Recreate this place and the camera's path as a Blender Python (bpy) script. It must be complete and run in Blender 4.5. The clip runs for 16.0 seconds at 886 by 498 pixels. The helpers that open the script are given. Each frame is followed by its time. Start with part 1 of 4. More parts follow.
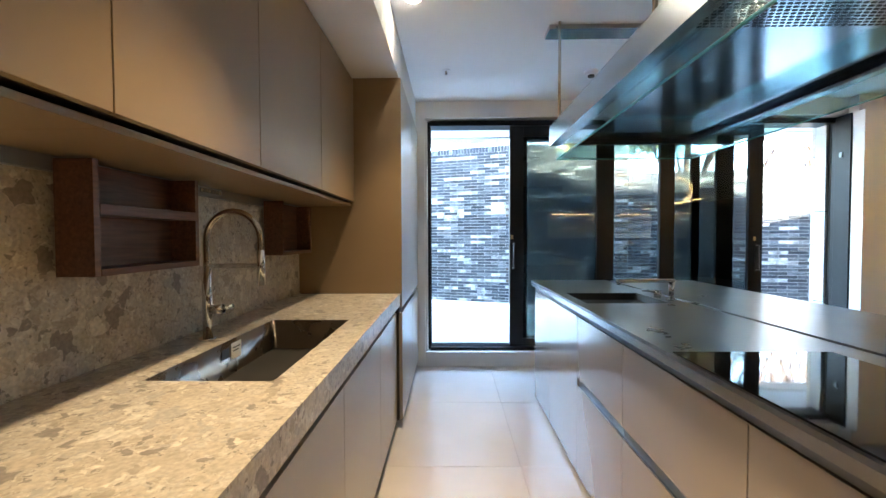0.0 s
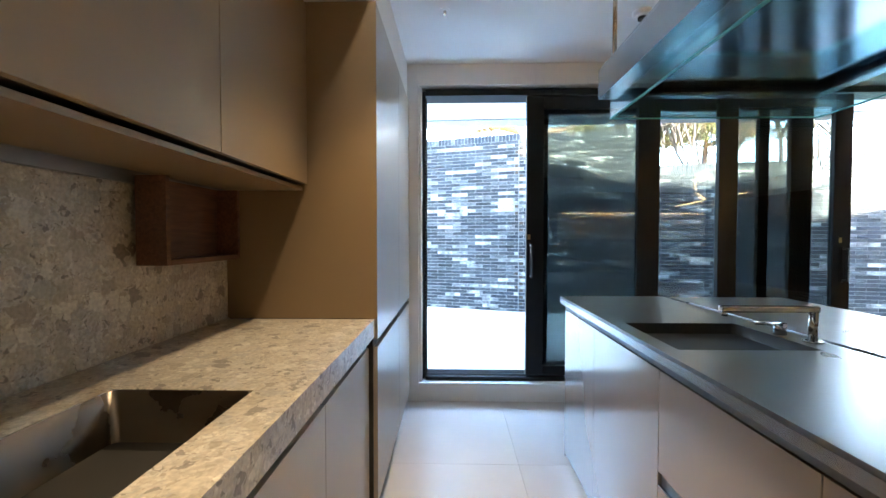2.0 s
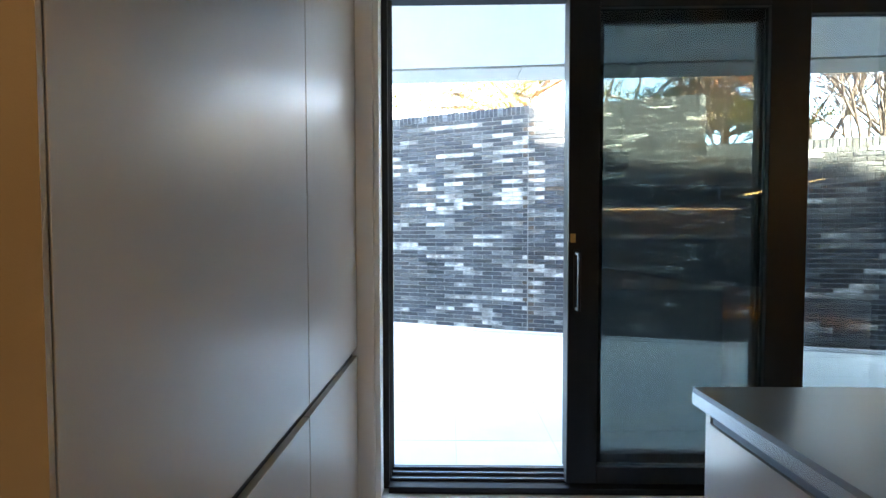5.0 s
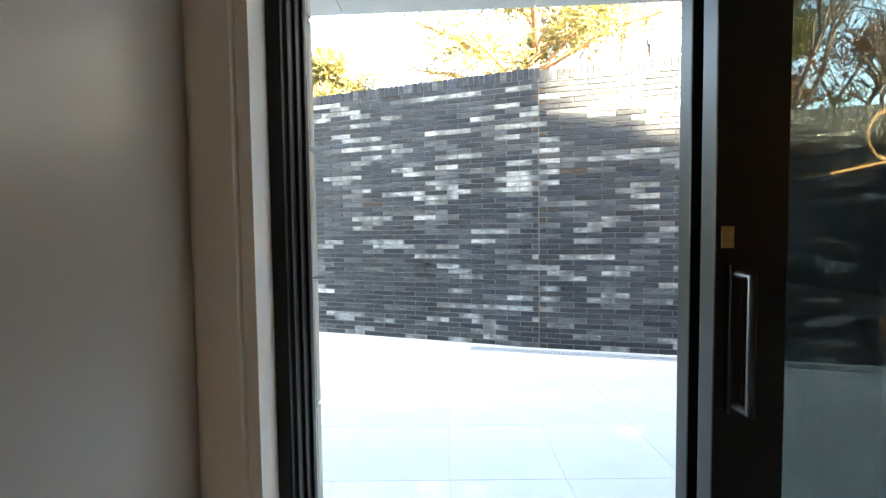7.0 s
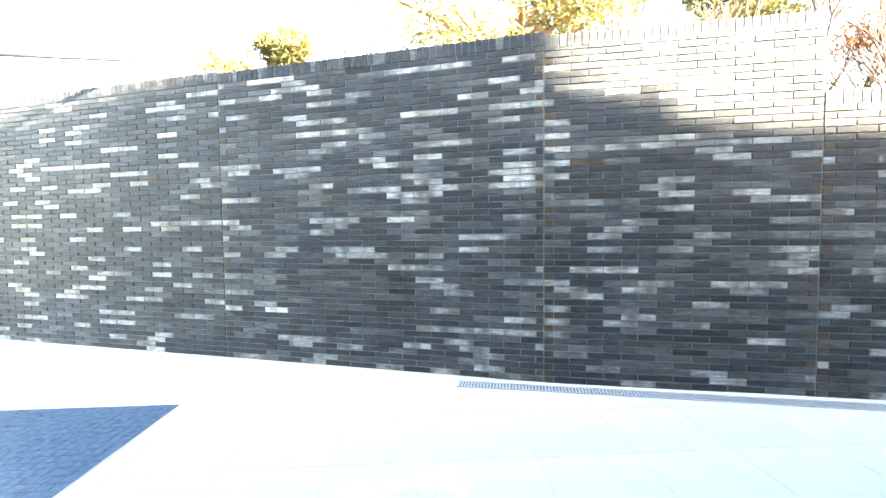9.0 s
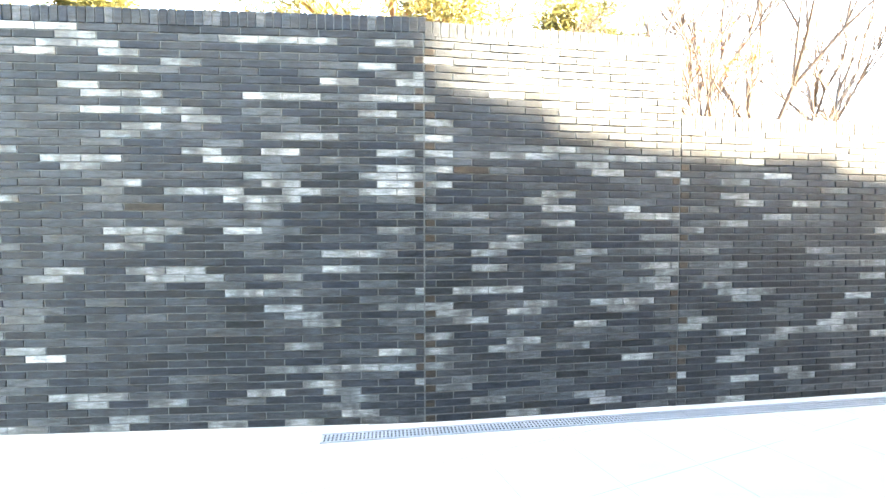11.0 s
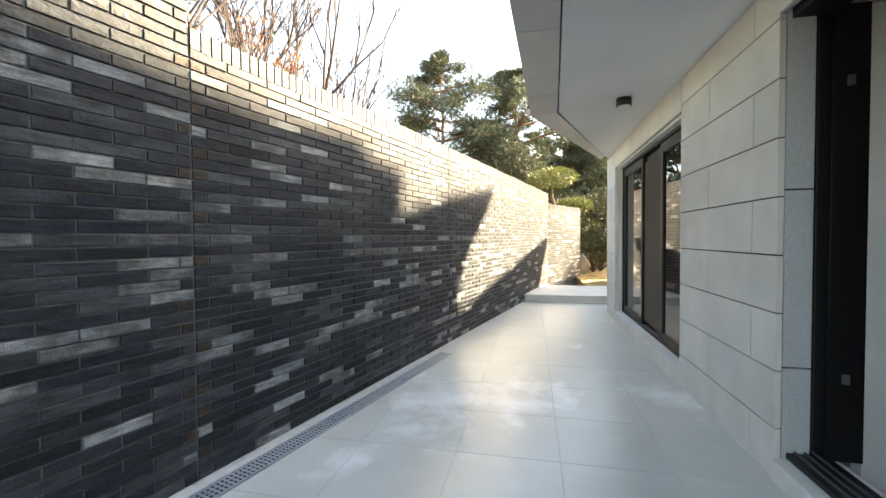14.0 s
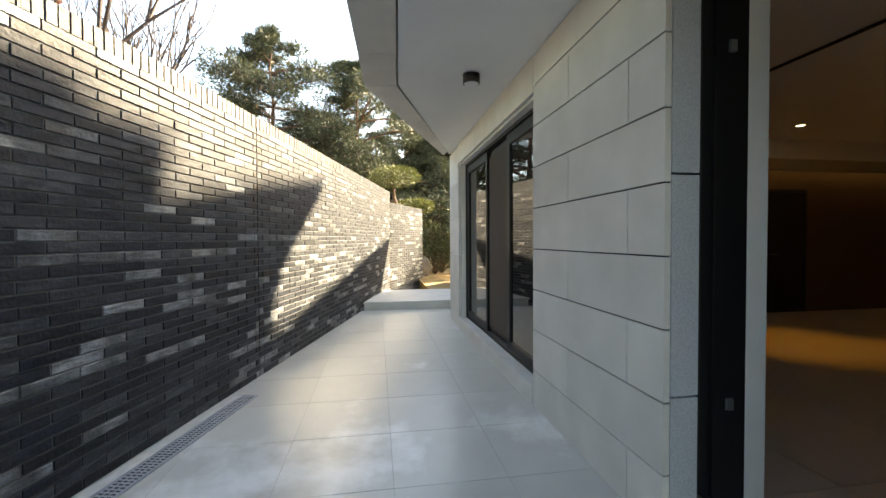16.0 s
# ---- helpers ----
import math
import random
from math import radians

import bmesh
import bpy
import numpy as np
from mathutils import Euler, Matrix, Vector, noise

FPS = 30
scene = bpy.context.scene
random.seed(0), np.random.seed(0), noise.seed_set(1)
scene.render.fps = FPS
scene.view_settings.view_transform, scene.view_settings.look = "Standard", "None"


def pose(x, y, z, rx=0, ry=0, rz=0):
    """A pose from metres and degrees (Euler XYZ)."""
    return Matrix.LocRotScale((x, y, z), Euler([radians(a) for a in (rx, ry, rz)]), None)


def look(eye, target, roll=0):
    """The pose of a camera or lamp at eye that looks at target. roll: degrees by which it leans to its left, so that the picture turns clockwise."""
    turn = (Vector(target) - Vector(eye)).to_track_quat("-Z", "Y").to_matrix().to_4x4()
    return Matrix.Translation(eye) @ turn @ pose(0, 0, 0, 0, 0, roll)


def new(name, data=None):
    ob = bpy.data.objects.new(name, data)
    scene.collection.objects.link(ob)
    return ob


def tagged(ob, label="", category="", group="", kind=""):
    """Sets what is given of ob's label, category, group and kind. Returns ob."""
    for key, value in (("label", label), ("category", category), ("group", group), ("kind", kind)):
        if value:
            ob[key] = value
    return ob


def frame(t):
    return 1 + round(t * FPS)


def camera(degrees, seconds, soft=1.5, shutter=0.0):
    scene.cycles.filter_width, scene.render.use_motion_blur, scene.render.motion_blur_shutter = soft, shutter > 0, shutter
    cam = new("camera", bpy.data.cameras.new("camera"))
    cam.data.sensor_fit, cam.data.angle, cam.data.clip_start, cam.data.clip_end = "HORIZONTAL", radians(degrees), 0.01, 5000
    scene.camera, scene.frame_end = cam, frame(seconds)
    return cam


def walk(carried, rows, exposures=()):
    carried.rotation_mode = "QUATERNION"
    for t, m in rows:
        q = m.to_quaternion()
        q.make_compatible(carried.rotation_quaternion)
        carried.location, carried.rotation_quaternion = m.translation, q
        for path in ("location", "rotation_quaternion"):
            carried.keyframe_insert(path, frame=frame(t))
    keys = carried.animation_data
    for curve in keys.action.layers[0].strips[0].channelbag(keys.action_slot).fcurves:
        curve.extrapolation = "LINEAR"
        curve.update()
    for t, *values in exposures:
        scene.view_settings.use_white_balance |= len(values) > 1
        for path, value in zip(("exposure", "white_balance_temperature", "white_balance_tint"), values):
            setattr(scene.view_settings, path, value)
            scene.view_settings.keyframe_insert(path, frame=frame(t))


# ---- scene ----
cam = camera(94.4, 16.0)
PATH = [
    (0, (-0.094, -0.181, 1.293), (-0.13, 1.818, 1.236), -0.2),
    (0.5, (-0.084, 0.024, 1.27), (-0.123, 2.023, 1.215), -0.3),
    (1, (-0.057, 0.252, 1.284), (-0.1, 2.251, 1.229), -0.2),
    (1.5, (-0.059, 0.447, 1.273), (-0.102, 2.445, 1.218), -0.1),
    (2, (-0.072, 0.694, 1.289), (-0.123, 2.693, 1.234), -0.0),
    (2.5, (-0.056, 0.893, 1.282), (-0.109, 2.892, 1.228), 0.0),
    (3, (-0.002, 1.161, 1.289), (-0.053, 3.16, 1.232), 0.0),
    (3.5, (0.019, 1.373, 1.288), (-0.034, 3.372, 1.229), 0.1),
    (4, (-0.004, 1.629, 1.29), (-0.054, 3.628, 1.239), 0.0),
    (4.2, (-0.013, 1.73, 1.292), (-0.058, 3.729, 1.242), 0.1),
    (6.5, (-0.021, 2.944, 1.316), (-0.03, 4.943, 1.229), -0.7),
    (7, (0.006, 3.207, 1.312), (-0.002, 5.205, 1.226), -0.7),
    (7.5, (0.038, 3.458, 1.309), (0.036, 5.456, 1.223), -0.7),
    (8, (-0.047, 3.71, 1.309), (0.013, 5.707, 1.22), -0.6),
    (8.2, (-0.073, 3.814, 1.308), (0.006, 5.811, 1.218), -0.6),
    (10.3, (0.004, 4.513, 1.494), (0.31, 6.488, 1.411), -0.4),
    (10.5, (0.002, 4.567, 1.492), (0.401, 6.526, 1.411), -0.4),
    (11, (0.041, 4.738, 1.444), (0.769, 6.6, 1.375), -0.1),
    (11.5, (0.063, 4.932, 1.322), (1.185, 6.587, 1.294), -0.2),
    (12, (0.328, 5.101, 1.315), (1.756, 6.5, 1.262), -0.2),
    (12.5, (0.471, 5.189, 1.254), (2.119, 6.323, 1.218), -0.4),
    (13, (0.706, 5.328, 1.293), (2.509, 6.19, 1.239), 0.1),
    (13.5, (0.956, 5.389, 1.282), (2.856, 6.012, 1.231), -0.3),
    (14, (1.24, 5.42, 1.305), (3.193, 5.848, 1.252), -0.4),
    (14.5, (1.476, 5.466, 1.29), (3.457, 5.733, 1.24), -0.4),
    (15, (1.713, 5.48, 1.306), (3.71, 5.589, 1.257), -0.2),
    (15.5, (1.957, 5.426, 1.282), (3.954, 5.333, 1.234), -0.4),
    (16, (2.174, 5.34, 1.278), (4.149, 5.024, 1.232), -0.3),
]
EXPO = [(0, 7.25, 6100, 3), (4.2, 6.85, 6150, 3), (6.5, 5.95, 8400, 7), (8.2, 5.55, 7800, 5), (10.5, 5.85, 8100, 5), (11.5, 5.8, 8300, 6), (12.5, 4.85, 8500, 8), (14.0, 4.0, 8400, 8), (16.0, 3.55, 8300, 8)]
walk(cam, [(r[0], look(r[1], r[2], r[3])) for r in PATH], EXPO)

# ---- world, sun, exposure ----
world = bpy.data.worlds.new("world")
scene.world = world
world.use_nodes = True
wn = world.node_tree.nodes
sky = wn.new("ShaderNodeTexSky")
sky.sky_type = "NISHITA"
sky.sun_disc = False
sky.sun_elevation, sky.sun_rotation = radians(31.8), radians(133.6)
wn["Background"].inputs["Strength"].default_value = 0.08
world.node_tree.links.new(sky.outputs[0], wn["Background"].inputs["Color"])
SUN_FROM = Vector((1.05, -1.0, 0.9)).normalized()
sun = new("sun", bpy.data.lights.new("sun", "SUN"))
sun.data.energy, sun.data.angle, sun.data.color = 4.4, radians(1.6), (1.0, 0.89, 0.72)
sun.matrix_world = look(SUN_FROM * 50, (0, 0, 0))


# ---- materials ----
def mat(name, color, rough=0.5, metal=0.0, var=0.0, scale=8.0, bump=0.0, bscale=60.0, spec=0.5, rand=0.0, rvar=0.0):
    m = bpy.data.materials.new(name)
    m.use_nodes = True
    t = m.node_tree
    n, l = t.nodes, t.links
    b = n["Principled BSDF"]
    b.inputs["Base Color"].default_value = (*color, 1)
    b.inputs["Roughness"].default_value = rough
    b.inputs["Metallic"].default_value = metal
    b.inputs["Specular IOR Level"].default_value = spec
    co = n.new("ShaderNodeTexCoord")
    if var or rvar:
        no = n.new("ShaderNodeTexNoise")
        no.inputs["Scale"].default_value, no.inputs["Detail"].default_value = scale, 8
        l.new(co.outputs["Object"], no.inputs["Vector"])
    if var:
        mr = n.new("ShaderNodeMapRange")
        mr.inputs["From Min"].default_value, mr.inputs["From Max"].default_value = 0.3, 0.7
        mr.inputs["To Min"].default_value, mr.inputs["To Max"].default_value = 1 - var, 1 + var
        l.new(no.outputs["Fac"], mr.inputs["Value"])
        mx = n.new("ShaderNodeMix")
        mx.data_type, mx.blend_type = "RGBA", "MULTIPLY"
        mx.inputs[0].default_value = 1
        mx.inputs[6].default_value = (*color, 1)
        val = mr.outputs[0]
        if rand:
            oi = n.new("ShaderNodeObjectInfo")
            r2 = n.new("ShaderNodeMapRange")
            r2.inputs["To Min"].default_value, r2.inputs["To Max"].default_value = 1 - rand, 1 + rand
            l.new(oi.outputs["Random"], r2.inputs["Value"])
            mm = n.new("ShaderNodeMath")
            mm.operation = "MULTIPLY"
            l.new(val, mm.inputs[0]), l.new(r2.outputs[0], mm.inputs[1])
            val = mm.outputs[0]
        l.new(val, mx.inputs[7])
        l.new(mx.outputs[2], b.inputs["Base Color"])
    if rvar:
        m3 = n.new("ShaderNodeMapRange")
        m3.inputs["To Min"].default_value, m3.inputs["To Max"].default_value = max(0.02, rough - rvar), rough + rvar
        l.new(no.outputs["Fac"], m3.inputs["Value"])
        l.new(m3.outputs[0], b.inputs["Roughness"])
    if bump:
        nb = n.new("ShaderNodeTexNoise")
        nb.inputs["Scale"].default_value, nb.inputs["Detail"].default_value = bscale, 6
        l.new(co.outputs["Object"], nb.inputs["Vector"])
        bp = n.new("ShaderNodeBump")
        bp.inputs["Strength"].default_value, bp.inputs["Distance"].default_value = bump, 0.01
        l.new(nb.outputs["Fac"], bp.inputs["Height"])
        l.new(bp.outputs[0], b.inputs["Normal"])
    return m


def glow(name, color, strength):
    m = bpy.data.materials.new(name)
    m.use_nodes = True
    b = m.node_tree.nodes["Principled BSDF"]
    b.inputs["Emission Color"].default_value = (*color, 1)
    b.inputs["Emission Strength"].default_value = strength
    return m


def glass_mat(name, tint, base=0.04, slope=0.96):
    """Thin pane: tinted see-through, gloss rising towards grazing view."""
    m = bpy.data.materials.new(name)
    m.use_nodes = True
    n, l = m.node_tree.nodes, m.node_tree.links
    out = n["Material Output"]
    n.remove(n["Principled BSDF"])
    tr, gl, lw, mx = n.new("ShaderNodeBsdfTransparent"), n.new("ShaderNodeBsdfGlossy"), n.new("ShaderNodeLayerWeight"), n.new("ShaderNodeMixShader")
    tr.inputs[0].default_value = (*tint, 1)
    gl.inputs["Roughness"].default_value = 0.0
    lw.inputs["Blend"].default_value = 0.5
    pw, ma = n.new("ShaderNodeMath"), n.new("ShaderNodeMath")
    pw.operation, ma.operation = "POWER", "MULTIPLY_ADD"
    pw.inputs[1].default_value = 5
    ma.inputs[1].default_value, ma.inputs[2].default_value = slope, base
    l.new(lw.outputs["Facing"], pw.inputs[0]), l.new(pw.outputs[0], ma.inputs[0])
    l.new(ma.outputs[0], mx.inputs[0]), l.new(tr.outputs[0], mx.inputs[1]), l.new(gl.outputs[0], mx.inputs[2])
    l.new(mx.outputs[0], out.inputs["Surface"])
    return m


SPOT_W = 1.4


def speckle(name, base, chips, rough, sc=33.0, dark=1.0):
    """Terrazzo: angular chips of several tones at two sizes in a fine matrix."""
    m = mat(name, base, rough)
    n, l = m.node_tree.nodes, m.node_tree.links
    b = n["Principled BSDF"]
    co = n.new("ShaderNodeTexCoord")
    wob = n.new("ShaderNodeTexNoise")
    wob.inputs["Scale"].default_value, wob.inputs["Detail"].default_value = sc * 0.9, 4
    add = n.new("ShaderNodeMix")
    add.data_type, add.blend_type = "RGBA", "LINEAR_LIGHT"
    add.inputs[0].default_value = 0.035
    l.new(co.outputs["Object"], wob.inputs["Vector"]), l.new(co.outputs["Object"], add.inputs[6]), l.new(wob.outputs["Color"], add.inputs[7])
    prev = None
    for scale, cut in ((sc * 3.2, 0.42), (sc * 1.4, 0.5), (sc * 0.62, 0.62)):
        cell, edge, ramp, thr, mx = (n.new(k) for k in ("ShaderNodeTexVoronoi", "ShaderNodeTexVoronoi", "ShaderNodeValToRGB", "ShaderNodeMath", "ShaderNodeMix"))
        edge.feature = "DISTANCE_TO_EDGE"
        for v in (cell, edge):
            v.inputs["Scale"].default_value = scale
            l.new(add.outputs[2], v.inputs["Vector"])
        sep = n.new("ShaderNodeSeparateColor")
        l.new(cell.outputs["Color"], sep.inputs[0])
        l.new(sep.outputs[0], ramp.inputs[0])
        ramp.color_ramp.interpolation = "CONSTANT"
        els = ramp.color_ramp.elements
        while len(els) < len(chips):
            els.new(0.5)
        for k, c in enumerate(chips):
            els[k].position, els[k].color = k / len(chips), (*[q * dark for q in c], 1)
        sel = n.new("ShaderNodeMath")
        sel.operation = "GREATER_THAN"
        sel.inputs[1].default_value = cut
        l.new(sep.outputs[1], sel.inputs[0])
        thr.operation = "GREATER_THAN"
        thr.inputs[1].default_value = 0.05
        l.new(edge.outputs["Distance"], thr.inputs[0])
        mul = n.new("ShaderNodeMath")
        mul.operation = "MULTIPLY"
        l.new(sel.outputs[0], mul.inputs[0]), l.new(thr.outputs[0], mul.inputs[1])
        mx.data_type = "RGBA"
        l.new(mul.outputs[0], mx.inputs[0])
        if prev is None:
            mx.inputs[6].default_value = (*[q * dark for q in base], 1)
        else:
            l.new(prev, mx.inputs[6])
        l.new(ramp.outputs[0], mx.inputs[7])
        prev = mx.outputs[2]
    grain = n.new("ShaderNodeTexNoise")
    grain.inputs["Scale"].default_value, grain.inputs["Detail"].default_value = 90, 6
    l.new(co.outputs["Object"], grain.inputs["Vector"])
    gr = n.new("ShaderNodeMapRange")
    gr.inputs["From Min"].default_value, gr.inputs["From Max"].default_value = 0.3, 0.7
    gr.inputs["To Min"].default_value, gr.inputs["To Max"].default_value = 0.8, 1.2
    l.new(grain.outputs["Fac"], gr.inputs["Value"])
    fin = n.new("ShaderNodeMix")
    fin.data_type, fin.blend_type = "RGBA", "MULTIPLY"
    fin.inputs[0].default_value = 1
    l.new(prev, fin.inputs[6]), l.new(gr.outputs[0], fin.inputs[7])
    l.new(fin.outputs[2], b.inputs["Base Color"])
    return m


def wood(name, c0, c1, rough):
    m = mat(name, c0, rough)
    n, l = m.node_tree.nodes, m.node_tree.links
    co, mp, no, rp, bp = (n.new(k) for k in ("ShaderNodeTexCoord", "ShaderNodeMapping", "ShaderNodeTexNoise", "ShaderNodeValToRGB", "ShaderNodeBump"))
    mp.inputs["Scale"].default_value = (60, 4, 60)
    no.inputs["Scale"].default_value, no.inputs["Detail"].default_value, no.inputs["Distortion"].default_value = 1.5, 8, 0.6
    rp.color_ramp.elements[0].position, rp.color_ramp.elements[0].color = 0.3, (*c0, 1)
    rp.color_ramp.elements[1].position, rp.color_ramp.elements[1].color = 0.7, (*c1, 1)
    bp.inputs["Strength"].default_value, bp.inputs["Distance"].default_value = 0.15, 0.002
    l.new(co.outputs["Object"], mp.inputs[0]), l.new(mp.outputs[0], no.inputs["Vector"]), l.new(no.outputs["Fac"], rp.inputs[0])
    l.new(rp.outputs[0], n["Principled BSDF"].inputs["Base Color"]), l.new(no.outputs["Fac"], bp.inputs["Height"]), l.new(bp.outputs[0], n["Principled BSDF"].inputs["Normal"])
    return m


def brick_mat(name, cols, rough, island, fade=0.0, spec=0.22):
    """Glazed brick: tone from a random value per brick, blotches that run over it, streaks and fine scratches."""
    m = mat(name, cols[0], rough, bump=0.5, bscale=55, spec=spec)
    n, l = m.node_tree.nodes, m.node_tree.links
    geo = n.new("ShaderNodeNewGeometry")
    src = geo.outputs["Random Per Island"] if island else n.new("ShaderNodeObjectInfo").outputs["Random"]
    rp = n.new("ShaderNodeValToRGB")
    els = rp.color_ramp.elements
    while len(els) < len(cols):
        els.new(0.5)
    for k, c in enumerate(cols):
        els[k].position, els[k].color = k / (len(cols) - 1), (*c, 1)
    l.new(src, rp.inputs[0])
    val = None
    for scale, lo, hi, a, b in (((10, 10, 55), 0.45, 1.7, 0.3, 0.7), ((0.9, 0.9, 0.9), 0.8, 1.22, 0.3, 0.7), ((240, 240, 240), 0.65, 1.45, 0.35, 0.65), ((5.5, 5.5, 3), 1 - fade, 1 + 0.35 * fade, 0.4, 0.58)):
        mp, no, mr = n.new("ShaderNodeMapping"), n.new("ShaderNodeTexNoise"), n.new("ShaderNodeMapRange")
        mp.inputs["Scale"].default_value = scale
        no.inputs["Scale"].default_value, no.inputs["Detail"].default_value = 1, 6
        mr.inputs["From Min"].default_value, mr.inputs["From Max"].default_value = a, b
        mr.inputs["To Min"].default_value, mr.inputs["To Max"].default_value = lo, hi
        l.new(geo.outputs["Position"], mp.inputs[0]), l.new(mp.outputs[0], no.inputs["Vector"]), l.new(no.outputs["Fac"], mr.inputs["Value"])
        if val is None:
            val = mr.outputs[0]
        else:
            mu = n.new("ShaderNodeMath")
            mu.operation = "MULTIPLY"
            l.new(val, mu.inputs[0]), l.new(mr.outputs[0], mu.inputs[1])
            val = mu.outputs[0]
    mx = n.new("ShaderNodeMix")
    mx.data_type, mx.blend_type = "RGBA", "MULTIPLY"
    mx.inputs[0].default_value = 1
    l.new(rp.outputs[0], mx.inputs[6]), l.new(val, mx.inputs[7])
    # pale specks of old lime
    sp, sr, m2 = n.new("ShaderNodeTexNoise"), n.new("ShaderNodeMapRange"), n.new("ShaderNodeMix")
    sp.inputs["Scale"].default_value, sp.inputs["Detail"].default_value, sp.inputs["Roughness"].default_value = 38, 8, 0.7
    sr.inputs["From Min"].default_value, sr.inputs["From Max"].default_value, sr.inputs["To Max"].default_value = 0.66, 0.76, 0.35
    l.new(geo.outputs["Position"], sp.inputs["Vector"]), l.new(sp.outputs["Fac"], sr.inputs["Value"])
    m2.data_type = "RGBA"
    m2.inputs[7].default_value = (0.22, 0.22, 0.22, 1)
    l.new(sr.outputs[0], m2.inputs[0]), l.new(mx.outputs[2], m2.inputs[6])
    l.new(m2.outputs[2], n["Principled BSDF"].inputs["Base Color"])
    return m


CHIPS = ((0.5, 0.45, 0.37), (0.36, 0.31, 0.25), (0.54, 0.5, 0.43), (0.42, 0.37, 0.3), (0.24, 0.21, 0.18), (0.47, 0.41, 0.33), (0.6, 0.56, 0.48), (0.4, 0.37, 0.33), (0.5, 0.46, 0.4), (0.44, 0.39, 0.32))
WHITE = mat("white_plaster", (0.78, 0.76, 0.73), 0.7, var=0.03, scale=3, bump=0.05, bscale=150)
WALLPAPER = mat("brown_wall", (0.13, 0.085, 0.048), 0.7, var=0.04, scale=3, bump=0.05, bscale=150)
WARMWALL = mat("warm_niche_back", (0.6, 0.45, 0.28), 0.6, var=0.05, scale=4)
CEIL = mat("ceiling_paint", (0.8, 0.8, 0.8), 0.75, var=0.02, scale=2)
SOFFIT = mat("soffit_paint", (0.78, 0.78, 0.77), 0.7, var=0.03, scale=1.5, bump=0.03, bscale=120)
FLOOR = mat("pale_stone_floor", (0.66, 0.585, 0.53), 0.34, var=0.05, scale=2.5, bump=0.02, bscale=40, rvar=0.1, rand=0.015)
FLOORJOINT = mat("floor_joint", (0.5, 0.44, 0.39), 0.8)
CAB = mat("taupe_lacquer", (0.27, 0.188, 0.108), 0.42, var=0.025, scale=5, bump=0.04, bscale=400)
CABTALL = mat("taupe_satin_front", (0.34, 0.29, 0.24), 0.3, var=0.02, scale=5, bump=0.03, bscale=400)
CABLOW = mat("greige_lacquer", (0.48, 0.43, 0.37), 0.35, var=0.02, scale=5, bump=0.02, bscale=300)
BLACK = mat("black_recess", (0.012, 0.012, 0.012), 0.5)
BLACKISH = mat("dark_carcass", (0.03, 0.028, 0.026), 0.6)
RUBBER = mat("rubber_gasket", (0.02, 0.02, 0.02), 0.8)
FRAME = mat("black_aluminium", (0.008, 0.0085, 0.01), 0.4, var=0.1, scale=20, spec=0.25)
GREYMETAL = mat("grey_metal", (0.16, 0.17, 0.18), 0.4, 0.7, var=0.1, scale=20)
DARKMETAL = mat("dark_handle_metal", (0.05, 0.052, 0.056), 0.35, 0.7, var=0.1, scale=20)
STEEL = mat("brushed_steel", (0.45, 0.46, 0.47), 0.24, 1.0, var=0.05, scale=6, rvar=0.06)
SINKDARK = mat("dark_sink_steel", (0.06, 0.055, 0.05), 0.35, 0.8, var=0.1, scale=8, rvar=0.06)
SINKSTEEL = mat("sink_steel", (0.22, 0.185, 0.145), 0.28, 1.0, var=0.08, scale=8, rvar=0.08)
HOODSTEEL = mat("polished_steel", (0.38, 0.46, 0.52), 0.13, 1.0, var=0.04, scale=5, bump=0.02, bscale=3, rvar=0.04)
CHROME = mat("chrome", (0.75, 0.75, 0.75), 0.08, 1.0, var=0.03, scale=10)
BRASSY = mat("satin_nickel", (0.62, 0.53, 0.42), 0.22, 1.0, var=0.05, scale=20)
DARKSTEEL = mat("dark_steel_top", (0.2, 0.2, 0.205), 0.3, 0.85, var=0.08, scale=4, rvar=0.08, bump=0.03, bscale=200)
SHEEN = mat("glossy_taupe_front", (0.5, 0.44, 0.39), 0.16, 0.6, var=0.02, scale=3, rvar=0.03)
HOBGLASS = mat("black_glass", (0.006, 0.006, 0.007), 0.04, var=0.05, scale=5)
TERRAZZO = speckle("terrazzo_top", (0.47, 0.42, 0.35), CHIPS, 0.4)
WALNUT = wood("walnut", (0.07, 0.028, 0.014), (0.17, 0.075, 0.038), 0.42)
BRICKS = brick_mat("dark_bricks", ((0.012, 0.014, 0.018), (0.024, 0.028, 0.035), (0.015, 0.019, 0.028), (0.028, 0.032, 0.039), (0.038, 0.043, 0.051), (0.07, 0.076, 0.083)), 0.55, True)
BRICKO = brick_mat("dark_brick", ((0.012, 0.014, 0.018), (0.024, 0.028, 0.035), (0.015, 0.019, 0.028), (0.028, 0.032, 0.039), (0.038, 0.043, 0.051), (0.07, 0.076, 0.083)), 0.55, False)
BRICKP = brick_mat("pale_bricks", ((0.1, 0.108, 0.115), (0.21, 0.22, 0.23), (0.13, 0.14, 0.15), (0.3, 0.305, 0.31)), 0.4, True, 0.6, 0.5)
BRICKPO = brick_mat("pale_brick", ((0.1, 0.108, 0.115), (0.21, 0.22, 0.23), (0.13, 0.14, 0.15), (0.3, 0.305, 0.31)), 0.4, False, 0.6, 0.5)
BRICKR = brick_mat("brown_bricks", ((0.03, 0.024, 0.02), (0.045, 0.033, 0.026)), 0.5, True)
MORTAR = mat("mortar", (0.15, 0.155, 0.16), 0.9, var=0.25, scale=20, bump=0.3, bscale=120)
